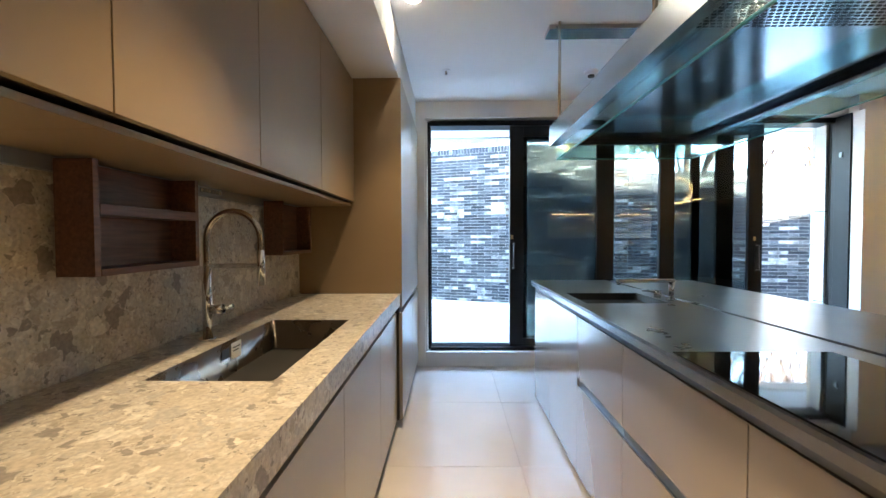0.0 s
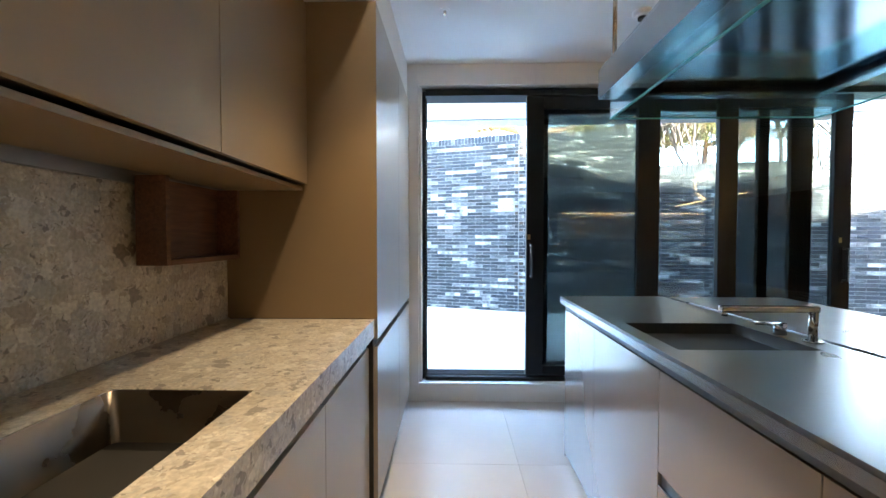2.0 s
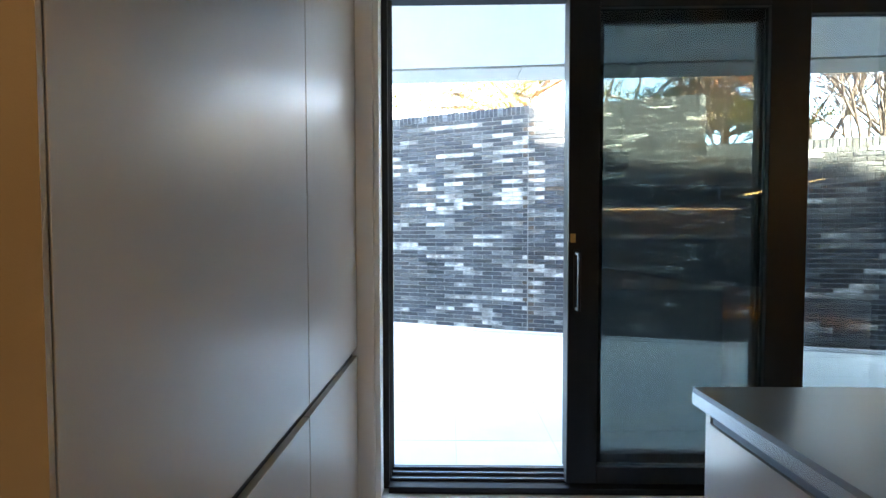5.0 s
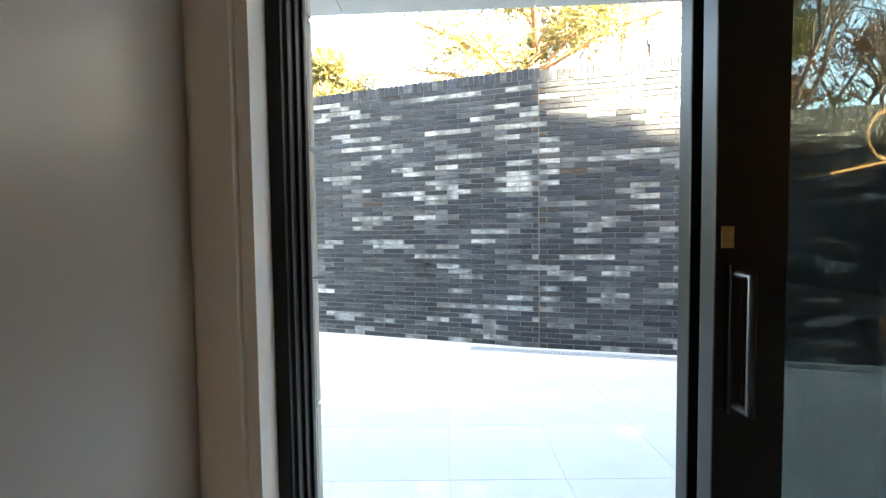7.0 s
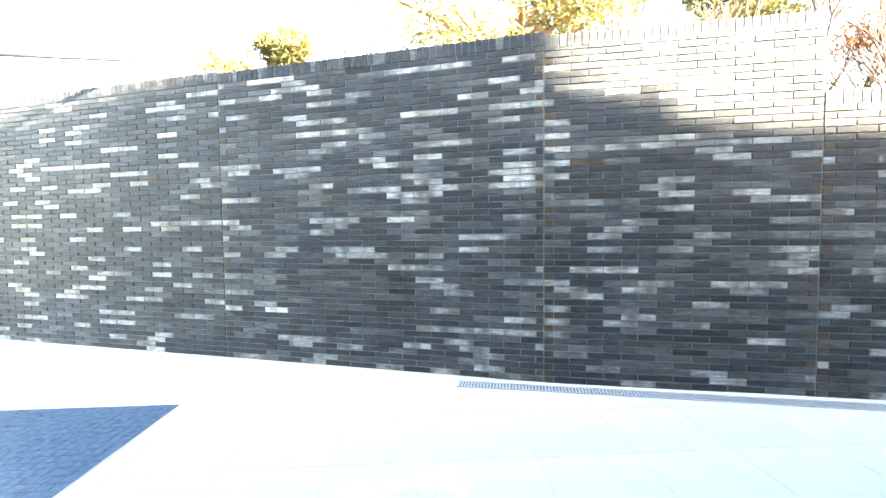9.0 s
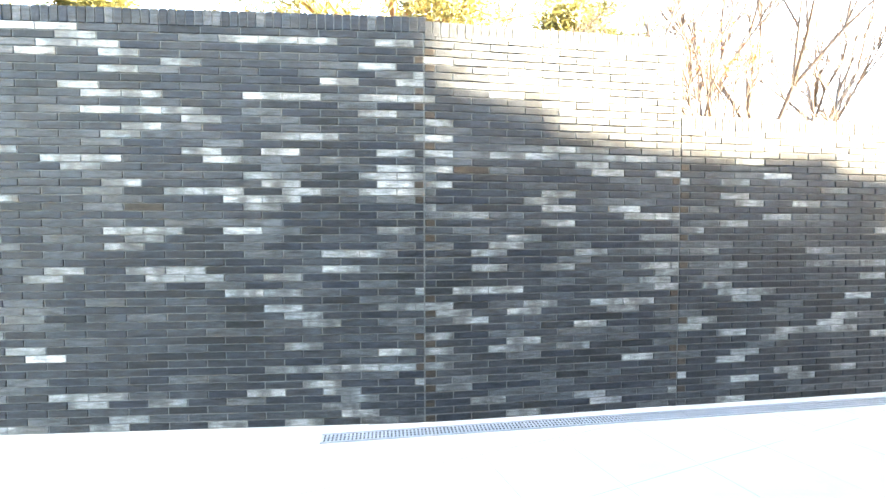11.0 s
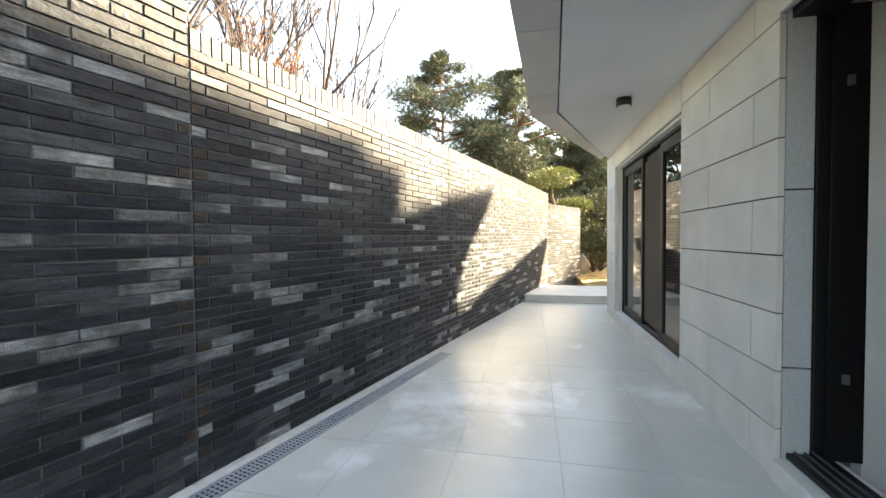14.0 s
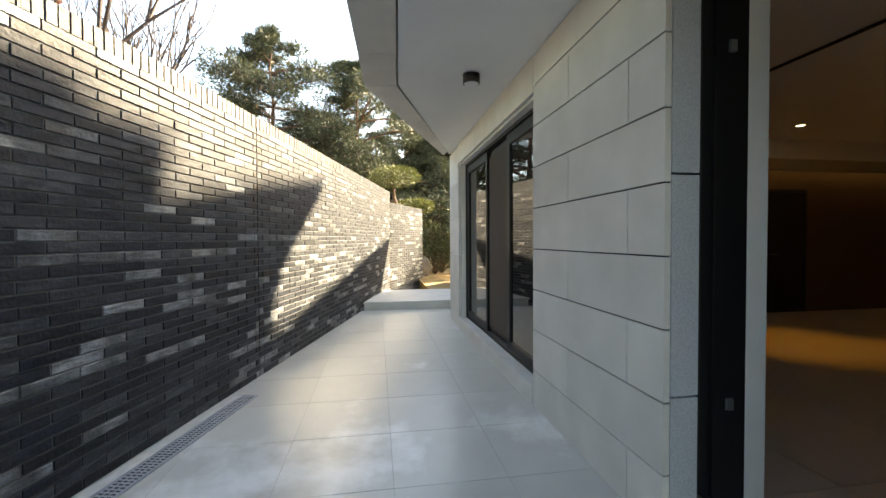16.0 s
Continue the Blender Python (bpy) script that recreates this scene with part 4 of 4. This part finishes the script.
# ---- drain grating ----
dg = empty("drain_grating", "slotted grey metal drain grating along the wall", "drain")
dx0, dy0, dx1, dy1 = 0.255, 7.585, 5.635, 6.299
dl = math.hypot(dx1 - dx0, dy1 - dy0)
dg.location, dg.rotation_euler = (dx0, dy0, TERR_Z), (0, 0, math.atan2(dy1 - dy0, dx1 - dx0))
boxes("frame_edge", [(0, dl, -0.004, 0.004, 0.002, 0.012)], GALV, dg)
boxes("frame_edge", [(0, dl, 0.116, 0.124, 0.002, 0.012)], GALV, dg)
npan = 6
for k in range(npan):
    boxes("grate_panel", [(dl * k / npan + 0.002, dl * (k + 1) / npan - 0.002, 0.006, 0.114, 0.001, 0.008)], GALV, dg, bevel=0.001)
slots, uu = [], 0.02
while uu < dl - 0.02:
    for r in range(3):
        v0 = 0.016 + r * 0.033
        slots.append((uu, uu + 0.012, v0, v0 + 0.022, 0.0075, 0.0088))
    uu += 0.027
many_boxes("grate_slotting", slots, BLACK, dg)

# ---- terrace tiles, stone cladding (pieces) ----
ter = tagged(empty("terrace", "pale grey porcelain terrace paving with white patches", "terrace", kind="structure"))
boxes("bed", [(-14, 9.55, 4.0, 10.5, -0.2, TERR_Z - 0.0025)], GROUT, ter)
TP = 0.6


def wall_y(x):
    for (xa, ya), (xb, yb) in zip(Q, Q[1:]):
        if xa <= x <= xb:
            return ya + (yb - ya) * (x - xa) / (xb - xa)
    return 10


def clip_poly(poly, a, b, c):
    out = []
    for p, q in zip(poly, poly[1:] + poly[:1]):
        dp, dq = a * p[0] + b * p[1] - c, a * q[0] + b * q[1] - c
        if dp <= 0:
            out.append(p)
        if dp * dq < 0:
            t = dp / (dp - dq)
            out.append((p[0] + (q[0] - p[0]) * t, p[1] + (q[1] - p[1]) * t))
    return out


tile_bm = bmesh.new()
box_bm(tile_bm, 0, TP - 0.003, 0, TP - 0.003, -0.002, 0)
bmesh.ops.bevel(tile_bm, geom=[e for e in tile_bm.edges if all(v.co.z > -0.001 for v in e.verts)], offset=0.0006, segments=1, affect="EDGES")
tile_me = bpy.data.meshes.new("paving_tile")
tile_bm.to_mesh(tile_me)
tile_bm.free()
tile_me.materials.append(TERRACE)
for i in range(-11, 17):
    for j in range(0, 10):
        x0, y0 = 0.02 + i * TP, 4.07 + j * TP
        x1, y1 = x0 + TP, y0 + TP
        if x1 > 9.5 + TP or y0 > wall_y(min(max(x0, -6.3), 14)) + 0.02:
            continue
        if x1 < 9.5 and y1 < min(wall_y(x0), wall_y(x1)) - 0.16:
            ob = new("paving_tile", tile_me)
            ob.location = (x0, y0, TERR_Z)
            ob.parent = ter
        else:
            poly = [(x0, y0), (x1 - 0.003, y0), (x1 - 0.003, y1 - 0.003), (x0, y1 - 0.003)]
            poly = [p for p in clip_poly(poly, 1, 0, 9.5)]
            for (xa, ya), (xb, yb) in zip(Q, Q[1:]):
                if xa - 0.8 <= x0 <= xb + 0.8 and poly:
                    a, b = -(yb - ya), (xb - xa)
                    poly = clip_poly(poly, a, b, a * xa + b * ya - 0.004)
            if len(poly) >= 3:
                prism("paving_tile", poly, TERR_Z - 0.002, TERR_Z, TERRACE, ter)
kerb = tagged(empty("wall_kerb", "narrow pale mortar strip at the foot of the wall", "kerb", kind="structure"))
boxes("strip", [(0, dl, 0.125, 0.175, 0.0, 0.012)], GALVW, kerb)
kerb.location, kerb.rotation_euler = dg.location, dg.rotation_euler

# stone cladding on the house
cl = tagged(empty("stone_cladding", "pale limestone slab cladding with dark open joints", "cladding", kind="structure"))
boxes("backing", [(3.69, 5.09, 4.13, OUT_Y - 0.012, 0, SOF_Z)], JOINT, cl)
ROWH = 0.302
for r in range(9):
    z0, z1 = max(TERR_Z, r * ROWH), min((r + 1) * ROWH, SOF_Z) - 0.008
    if z1 - z0 < 0.05:
        continue
    cuts = (3.677, 4.53, 5.1) if r % 2 else (3.677, 3.925, 5.1)
    for a, b in zip(cuts, cuts[1:]):
        boxes("stone_slab", [(a + (0.003 if a > 3.7 else 0), b - 0.003, OUT_Y - 0.03, OUT_Y, z0, z1)], STONE, cl, bevel=0.0015)
for k, (z0, z1) in enumerate(((TERR_Z, 0.62), (0.626, 1.54), (1.546, SOF_Z))):
    boxes("stone_slab", [(3.677, 3.703, 4.03, OUT_Y - 0.034, z0, z1 - 0.003)], GRANITE, cl, bevel=0.0015)
    boxes("stone_slab", [(-0.33, -0.30, 4.07, OUT_Y - 0.034, z0, z1 - 0.003)], STONE, cl, bevel=0.0015)
for r in range(9):
    z0, z1 = max(TERR_Z, r * ROWH), min((r + 1) * ROWH, SOF_Z) - 0.008
    if z1 - z0 > 0.05:
        boxes("stone_slab", [(-0.9, -0.30, OUT_Y - 0.03, OUT_Y, z0, z1)], STONE, cl, bevel=0.0015)
        boxes("stone_slab", [(-13.9, -0.903, OUT_Y - 0.03, OUT_Y, z0, z1)], STONE, cl, bevel=0.0015)
for a, b in ((5.103, 6.05), (6.053, 7.0), (7.003, 7.95)):
    boxes("stone_slab", [(a, b, OUT_Y - 0.03, OUT_Y, 2.365, SOF_Z - 0.003)], STONE, cl, bevel=0.0015)
    boxes("stone_slab", [(a, b, 4.05, OUT_Y + 0.02, TERR_Z, 0.17)], STONE, cl, bevel=0.003)
    boxes("stone_slab", [(a, b, 4.09, OUT_Y - 0.034, 2.34, 2.364)], STONE, cl)
for a, b in ((-0.3, 1.0), (1.003, 2.3), (2.303, 3.677)):
    boxes("stone_slab", [(a, b, OUT_Y - 0.03, OUT_Y, 2.44, SOF_Z - 0.003)], STONE, cl, bevel=0.0015)
    boxes("stone_slab", [(a, b, 4.09, OUT_Y + 0.015, TERR_Z, 0.14)], STONE, cl, bevel=0.003)
for k in range(5):
    z0, z1 = TERR_Z + k * 0.515, TERR_Z + (k + 1) * 0.515 - 0.006
    boxes("stone_slab", [(7.955, HCX - 0.004, OUT_Y - 0.03, OUT_Y, z0, min(z1, SOF_Z - 0.003))], STONE, cl, bevel=0.0015)
    boxes("stone_slab", [(7.925, 7.952, 4.05, OUT_Y - 0.034, z0, min(z1, SOF_Z - 0.003))], STONE, cl, bevel=0.0015)
boxes("corner_return", [(8.604, HCX, -6, OUT_Y - 0.034, 0, SOF_Z)], STONE, cl)

# ---- garden ----
pool = empty("mosaic_basin", "blue-grey mosaic tiled patch set in the terrace", "basin", at=(-4.49, 5.33, TERR_Z))
boxes("rim", [(0, 2.57, 0, 2.08, 0.001, 0.004)], GROUT, pool)
many_boxes("mosaic_tiles", [(0.01 + i * 0.071, 0.076 + i * 0.071, 0.01 + j * 0.071, 0.076 + j * 0.071, 0.004, 0.008) for i in range(36) for j in range(29)], POOL, pool)
cyl("wall_pipe", (-7.0, 8.9, 3.38), (-2.7, 8.9, 3.25), 0.025, GREYMETAL).name = "garden_rail"
tagged(bpy.data.objects["garden_rail"], "thin grey metal rail behind the wall", "rail")
cyl("post", (-2.95, 8.98, 2.9), (-2.95, 8.9, 3.25), 0.02, GREYMETAL, bpy.data.objects["garden_rail"])


def leaf_mat(name, c0, c1, rough=0.6, trans=0.25):
    m = mat(name, c0, rough)
    n, l = m.node_tree.nodes, m.node_tree.links
    rp, geo = n.new("ShaderNodeValToRGB"), n.new("ShaderNodeNewGeometry")
    rp.color_ramp.elements[0].color, rp.color_ramp.elements[1].color = (*c0, 1), (*c1, 1)
    l.new(geo.outputs["Random Per Island"], rp.inputs[0])
    b = n["Principled BSDF"]
    l.new(rp.outputs[0], b.inputs["Base Color"])
    tr, mx = n.new("ShaderNodeBsdfTranslucent"), n.new("ShaderNodeMixShader")
    l.new(rp.outputs[0], tr.inputs[0])
    mx.inputs[0].default_value = trans
    l.new(b.outputs[0], mx.inputs[1]), l.new(tr.outputs[0], mx.inputs[2])
    l.new(mx.outputs[0], n["Material Output"].inputs["Surface"])
    return m


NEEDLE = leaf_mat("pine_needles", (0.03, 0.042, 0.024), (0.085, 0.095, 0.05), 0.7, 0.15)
# Sunlight is put into the colour: yellower, lighter copy of the pine needles.
NEEDLEY = leaf_mat("sun_tinted_pine_needles", (0.05, 0.055, 0.018), (0.15, 0.13, 0.04), 0.7, 0.2)
SHRUB = leaf_mat("evergreen_leaves", (0.025, 0.035, 0.01), (0.075, 0.08, 0.022), 0.65, 0.15)
# Brighter needles for the cloud pine, with the sun on its pads painted in.
PADS = leaf_mat("sun_tinted_pad_needles", (0.05, 0.062, 0.015), (0.13, 0.14, 0.035), 0.65, 0.15)
AUTUMN = leaf_mat("rusty_leaves", (0.16, 0.04, 0.018), (0.22, 0.1, 0.03))


def limb(V, F, p, q, r0, r1, k=6):
    d = (q - p).normalized()
    a = d.orthogonal().normalized()
    b = d.cross(a)
    base = len(V)
    for c, r in ((p, r0), (q, r1)):
        for i in range(k):
            t = 2 * math.pi * i / k
            V.append(tuple(c + (a * math.cos(t) + b * math.sin(t)) * r))
    for i in range(k):
        j = (i + 1) % k
        F.append((base + i, base + j, base + k + j, base + k + i))


def mesh_part(name, V, F, m, parent, kind=""):
    me = bpy.data.meshes.new(name)
    me.from_pydata(V, [], F)
    me.materials.append(m)
    ob = new(name, me)
    ob.parent = parent
    if kind:
        tagged(ob, kind=kind)
    return ob


def tufts(rg, V, F, c, rad, flat, n, ln, wd):
    """Small crossed blades round c, in an uneven flattened cloud."""
    for _ in range(n):
        while True:
            o = Vector((rg.uniform(-1, 1), rg.uniform(-1, 1), rg.uniform(-1, 1)))
            if 0.1 < o.length < 1:
                break
        p = c + Vector((o.x * rad, o.y * rad, o.z * rad * flat))
        d = (o + Vector((rg.uniform(-1, 1), rg.uniform(-1, 1), rg.uniform(-0.4, 1.0)))).normalized()
        s_ = d.orthogonal().normalized()
        s_ = (Matrix.Rotation(rg.uniform(0, 6.28), 3, d) @ s_) * wd * rg.uniform(0.6, 1.3)
        e = d * ln * rg.uniform(0.6, 1.4)
        b = len(V)
        V.extend((tuple(p - s_), tuple(p + s_), tuple(p + e + s_ * 0.3), tuple(p + e - s_ * 0.3)))
        F.append((b, b + 1, b + 2, b + 3))


def pine(at, height, crown0, radius, seed, leaves, label, dens=1.0):
    rg = random.Random(seed)
    e = empty("pine_tree", label, "tree", "garden pines", at=at)
    V, F, LV, LF = [], [], [], []
    pts, p = [Vector((0, 0, 0))], Vector((0, 0, 0))
    nseg = 8
    for k in range(nseg):
        p = p + Vector((rg.uniform(-0.12, 0.12), rg.uniform(-0.12, 0.12), 1)) * (height / nseg)
        pts.append(p.copy())
    r0 = height * 0.02
    for k in range(nseg):
        limb(V, F, pts[k], pts[k + 1], r0 * (1 - k / (nseg + 1)), r0 * (1 - (k + 1) / (nseg + 1)), 8)
    tiers = int(9 + height)
    for k in range(tiers):
        f = k / (tiers - 1)
        z = crown0 + (height - crown0) * f
        i = min(int(z / height * nseg), nseg - 1)
        base = pts[i].lerp(pts[i + 1], z / height * nseg - i)
        reach = radius * (1.0 - f) ** 0.5 * rg.uniform(0.6, 1.2) + 0.5
        for j in range(4):
            az = rg.uniform(0, 6.283)
            ln = reach * rg.uniform(0.55, 1.0)
            tip = base + Vector((math.cos(az) * ln, math.sin(az) * ln, ln * rg.uniform(-0.05, 0.3)))
            mid = base.lerp(tip, 0.55) + Vector((0, 0, 0.06 * ln))
            limb(V, F, base, mid, 0.03 * ln * 0.6 + 0.012, 0.015 * ln + 0.008, 5)
            limb(V, F, mid, tip, 0.015 * ln + 0.008, 0.006, 5)
            for q, rr in ((tip, 0.38), (mid, 0.34), (base.lerp(tip, 0.8), 0.42)):
                c = q + Vector((rg.uniform(-0.2, 0.2), rg.uniform(-0.2, 0.2), rg.uniform(0, 0.15))) * rr * 2
                tufts(rg, LV, LF, c, rr * (0.55 + 0.45 * ln), 0.5, int(170 * dens), 0.17, 0.019)
    mesh_part("trunk", V, F, BARK, e)
    mesh_part("crown", LV, LF, leaves, e, "stuff")
    return e


def bare_tree(at, height, seed, label, spread=0.5, leaf=None):
    rg = random.Random(seed)
    e = empty("bare_tree", label, "tree", "bare garden trees", at=at)
    V, F, LV, LF = [], [], [], []

    def grow(p, d, ln, r, depth):
        q = p + d * ln
        limb(V, F, p, q, r, r * 0.72, 6 if depth > 3 else 4)
        if leaf and depth <= 1 and rg.random() < 0.6:
            tufts(rg, LV, LF, q, 0.18, 0.8, 6, 0.08, 0.03)
        if depth == 0:
            return
        for _ in range(2 if rg.random() < 0.6 else 3):
            nd = (d + Vector((rg.uniform(-1, 1), rg.uniform(-1, 1), rg.uniform(-0.25, 0.75))) * spread).normalized()
            grow(q, nd, ln * rg.uniform(0.66, 0.86), r * 0.68, depth - 1)
    grow(Vector((0, 0, 0)), Vector((rg.uniform(-0.1, 0.1), rg.uniform(-0.1, 0.1), 1)).normalized(), height * 0.3, height * 0.015, 6)
    mesh_part("trunk", V, F, BARKG, e)
    if leaf:
        mesh_part("leaves", LV, LF, leaf, e, "stuff")
    return e


def shrub(at, rad, h, seed, m, label, name="shrub", n=26):
    rg = random.Random(seed)
    e = empty(name, label, "shrub", "garden shrubs", at=at)
    V, F, LV, LF = [], [], [], []
    for k in range(n):
        az, rr = rg.uniform(0, 6.283), rad * math.sqrt(rg.random())
        tip = Vector((math.cos(az) * rr, math.sin(az) * rr, h * rg.uniform(0.35, 1.0) * (1 - 0.45 * (rr / rad) ** 2)))
        limb(V, F, Vector((0, 0, 0)), tip, 0.025, 0.006, 5)
        tufts(rg, LV, LF, tip, 0.24 * rad + 0.12, 0.8, 110, 0.07, 0.022)
    mesh_part("stems", V, F, BARK, e)
    mesh_part("leaves", LV, LF, m, e, "stuff")
    return e


def cloud_pine(at, seed):
    rg = random.Random(seed)
    e = empty("cloud_pruned_pine", "cloud-pruned garden pine with rounded flat pads", "tree", at=at)
    V, F, LV, LF = [], [], [], []
    p = Vector((0, 0, 0))
    for k, (dx, z, r) in enumerate(((0.15, 0.9, 0.0), (-0.1, 1.9, 0.6), (0.1, 2.4, 0.0), (0.0, 2.75, 0.75))):
        q = Vector((dx, rg.uniform(-0.1, 0.1), z))
        limb(V, F, p, q, 0.13 - 0.025 * k, 0.105 - 0.025 * k, 8)
        if r:
            off = Vector((rg.uniform(-0.4, 0.4), -0.5 if k == 1 else 0.0, 0.05))
            limb(V, F, q, q + off, 0.05, 0.03, 6)
            tufts(rg, LV, LF, q + off + Vector((0, 0, 0.15)), r, 0.4, 2600, 0.09, 0.014)
        p = q
    mesh_part("trunk", V, F, BARK, e)
    mesh_part("crown", LV, LF, PADS, e, "stuff")


pine((19.0, 9.2, -0.25), 9.2, 2.0, 3.7, 11, NEEDLE, "tall dark green pine behind the brick wall", 1.2)
pine((20.5, 6.1, -0.25), 8.8, 1.8, 4.2, 12, NEEDLE, "tall dark green pine with a broad crown", 1.2)
pine((23.5, 4.0, -0.25), 8.0, 1.2, 2.4, 13, NEEDLE, "mid-height pine at the garden's edge")
pine((24.0, 1.2, -0.25), 7.2, 1.0, 2.4, 14, NEEDLE, "mid-height pine at the garden's edge")
pine((27.0, 8.0, -0.25), 8.5, 1.5, 2.6, 15, NEEDLE, "distant pine in the woods")
pine((28.0, 3.0, -0.25), 8.0, 0.8, 2.6, 16, NEEDLE, "distant pine in the woods")
pine((30.0, -2.0, -0.25), 8.0, 0.8, 2.8, 17, NEEDLE, "distant pine in the woods")
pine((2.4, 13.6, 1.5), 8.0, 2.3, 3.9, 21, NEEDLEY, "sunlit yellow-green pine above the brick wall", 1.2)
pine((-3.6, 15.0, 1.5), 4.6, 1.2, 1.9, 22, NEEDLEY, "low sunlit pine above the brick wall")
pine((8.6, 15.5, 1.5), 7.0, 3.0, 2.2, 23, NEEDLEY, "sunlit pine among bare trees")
for k, (x, y, h) in enumerate(((6.2, 11.6, 5.6), (7.6, 12.6, 6.4), (9.4, 11.4, 5.6), (11.2, 11.2, 5.2), (12.8, 10.6, 4.6), (5.0, 15.5, 7.5), (10.5, 14.5, 7.0), (15.0, 12.0, 6.5), (13.2, 12.8, 8.2), (11.8, 13.4, 8.6), (16.6, 12.6, 7.4), (18.0, 14.0, 8.0))):
    bare_tree((x, y, 1.2 if y > 12.4 else -0.25), h, 40 + k, "slender bare winter tree behind the wall", 0.5)
for k, (x, y) in enumerate(((22.0, 9.5), (25.5, 6.0), (26.5, 1.0), (21.5, -1.0))):
    bare_tree((x, y, -0.25), 7.0, 60 + k, "bare winter tree in the distant woods", 0.45)
bare_tree((7.0, 12.9, 1.6), 3.6, 71, "small tree with rust-red leaves", 0.6, AUTUMN)
bare_tree((11.6, 12.9, 1.6), 4.4, 72, "small tree with rust-red leaves", 0.6, AUTUMN)
shrub((5.6, 12.9, 1.6), 0.9, 1.9, 81, SHRUB, "yellow-green evergreen shrub behind the wall")
shrub((8.3, 13.2, 1.6), 1.0, 1.7, 82, SHRUB, "yellow-green evergreen shrub behind the wall")
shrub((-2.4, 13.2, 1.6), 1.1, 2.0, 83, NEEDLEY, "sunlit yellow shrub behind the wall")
shrub((14.6, 2.2, 0.17), 0.9, 2.0, 84, SHRUB, "dense evergreen shrub on the lawn")
shrub((15.8, 3.2, 0.17), 1.0, 2.6, 85, SHRUB, "dense evergreen shrub on the lawn")
shrub((13.6, 1.4, 0.17), 0.7, 0.9, 86, AUTUMN, "low rusty shrub on the lawn")
shrub((17.5, 1.2, 0.17), 1.2, 3.0, 87, SHRUB, "tall evergreen shrub on the lawn")
shrub((15.3, 3.5, 0.17), 0.7, 1.7, 88, SHRUB, "dense evergreen shrub on the lawn")
shrub((16.6, 4.0, 0.17), 0.8, 2.3, 89, SHRUB, "dense evergreen shrub on the lawn")
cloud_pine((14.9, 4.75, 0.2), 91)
pine((22.0, 2.6, -0.25), 6.6, 0.8, 2.4, 18, NEEDLE, "dense dark pine at the lawn's edge", 1.2)
pine((21.0, -0.6, -0.25), 6.4, 0.8, 2.6, 19, NEEDLE, "dense dark pine at the lawn's edge", 1.2)
pine((26.0, -4.0, -0.25), 7.5, 0.8, 3.0, 20, NEEDLE, "distant pine in the woods", 1.2)
pine((33.0, 5.5, -0.25), 9.0, 0.8, 3.4, 31, NEEDLE, "distant pine in the woods", 1.2)
pine((32.0, 0.5, -0.25), 8.5, 0.8, 3.4, 32, NEEDLE, "distant pine in the woods", 1.2)
rk = random.Random(5)
for k, (x, y, w, h) in enumerate(((14.75, 3.95, 0.3, 0.7), (16.0, 4.1, 0.4, 0.7))):
    bm = bmesh.new()
    bmesh.ops.create_icosphere(bm, subdivisions=4, radius=1)
    for v in bm.verts:
        n_ = noise.noise(v.co * 1.6 + Vector((k * 7, 0, 0))) * 0.35 + noise.noise(v.co * 5 + Vector((k * 3, 1, 0))) * 0.1
        v.co = v.co * (1 + n_)
        v.co.x, v.co.y, v.co.z = v.co.x * w, v.co.y * w * 0.8, (v.co.z + 0.75) * h * 0.55
    ob = finish("boulder", bm, BOULDER, None, "", 0, True)
    ob.location = (x, y, 0.1)
    tagged(ob, "rough pale garden boulder beside the wall end", "boulder", "garden boulders")
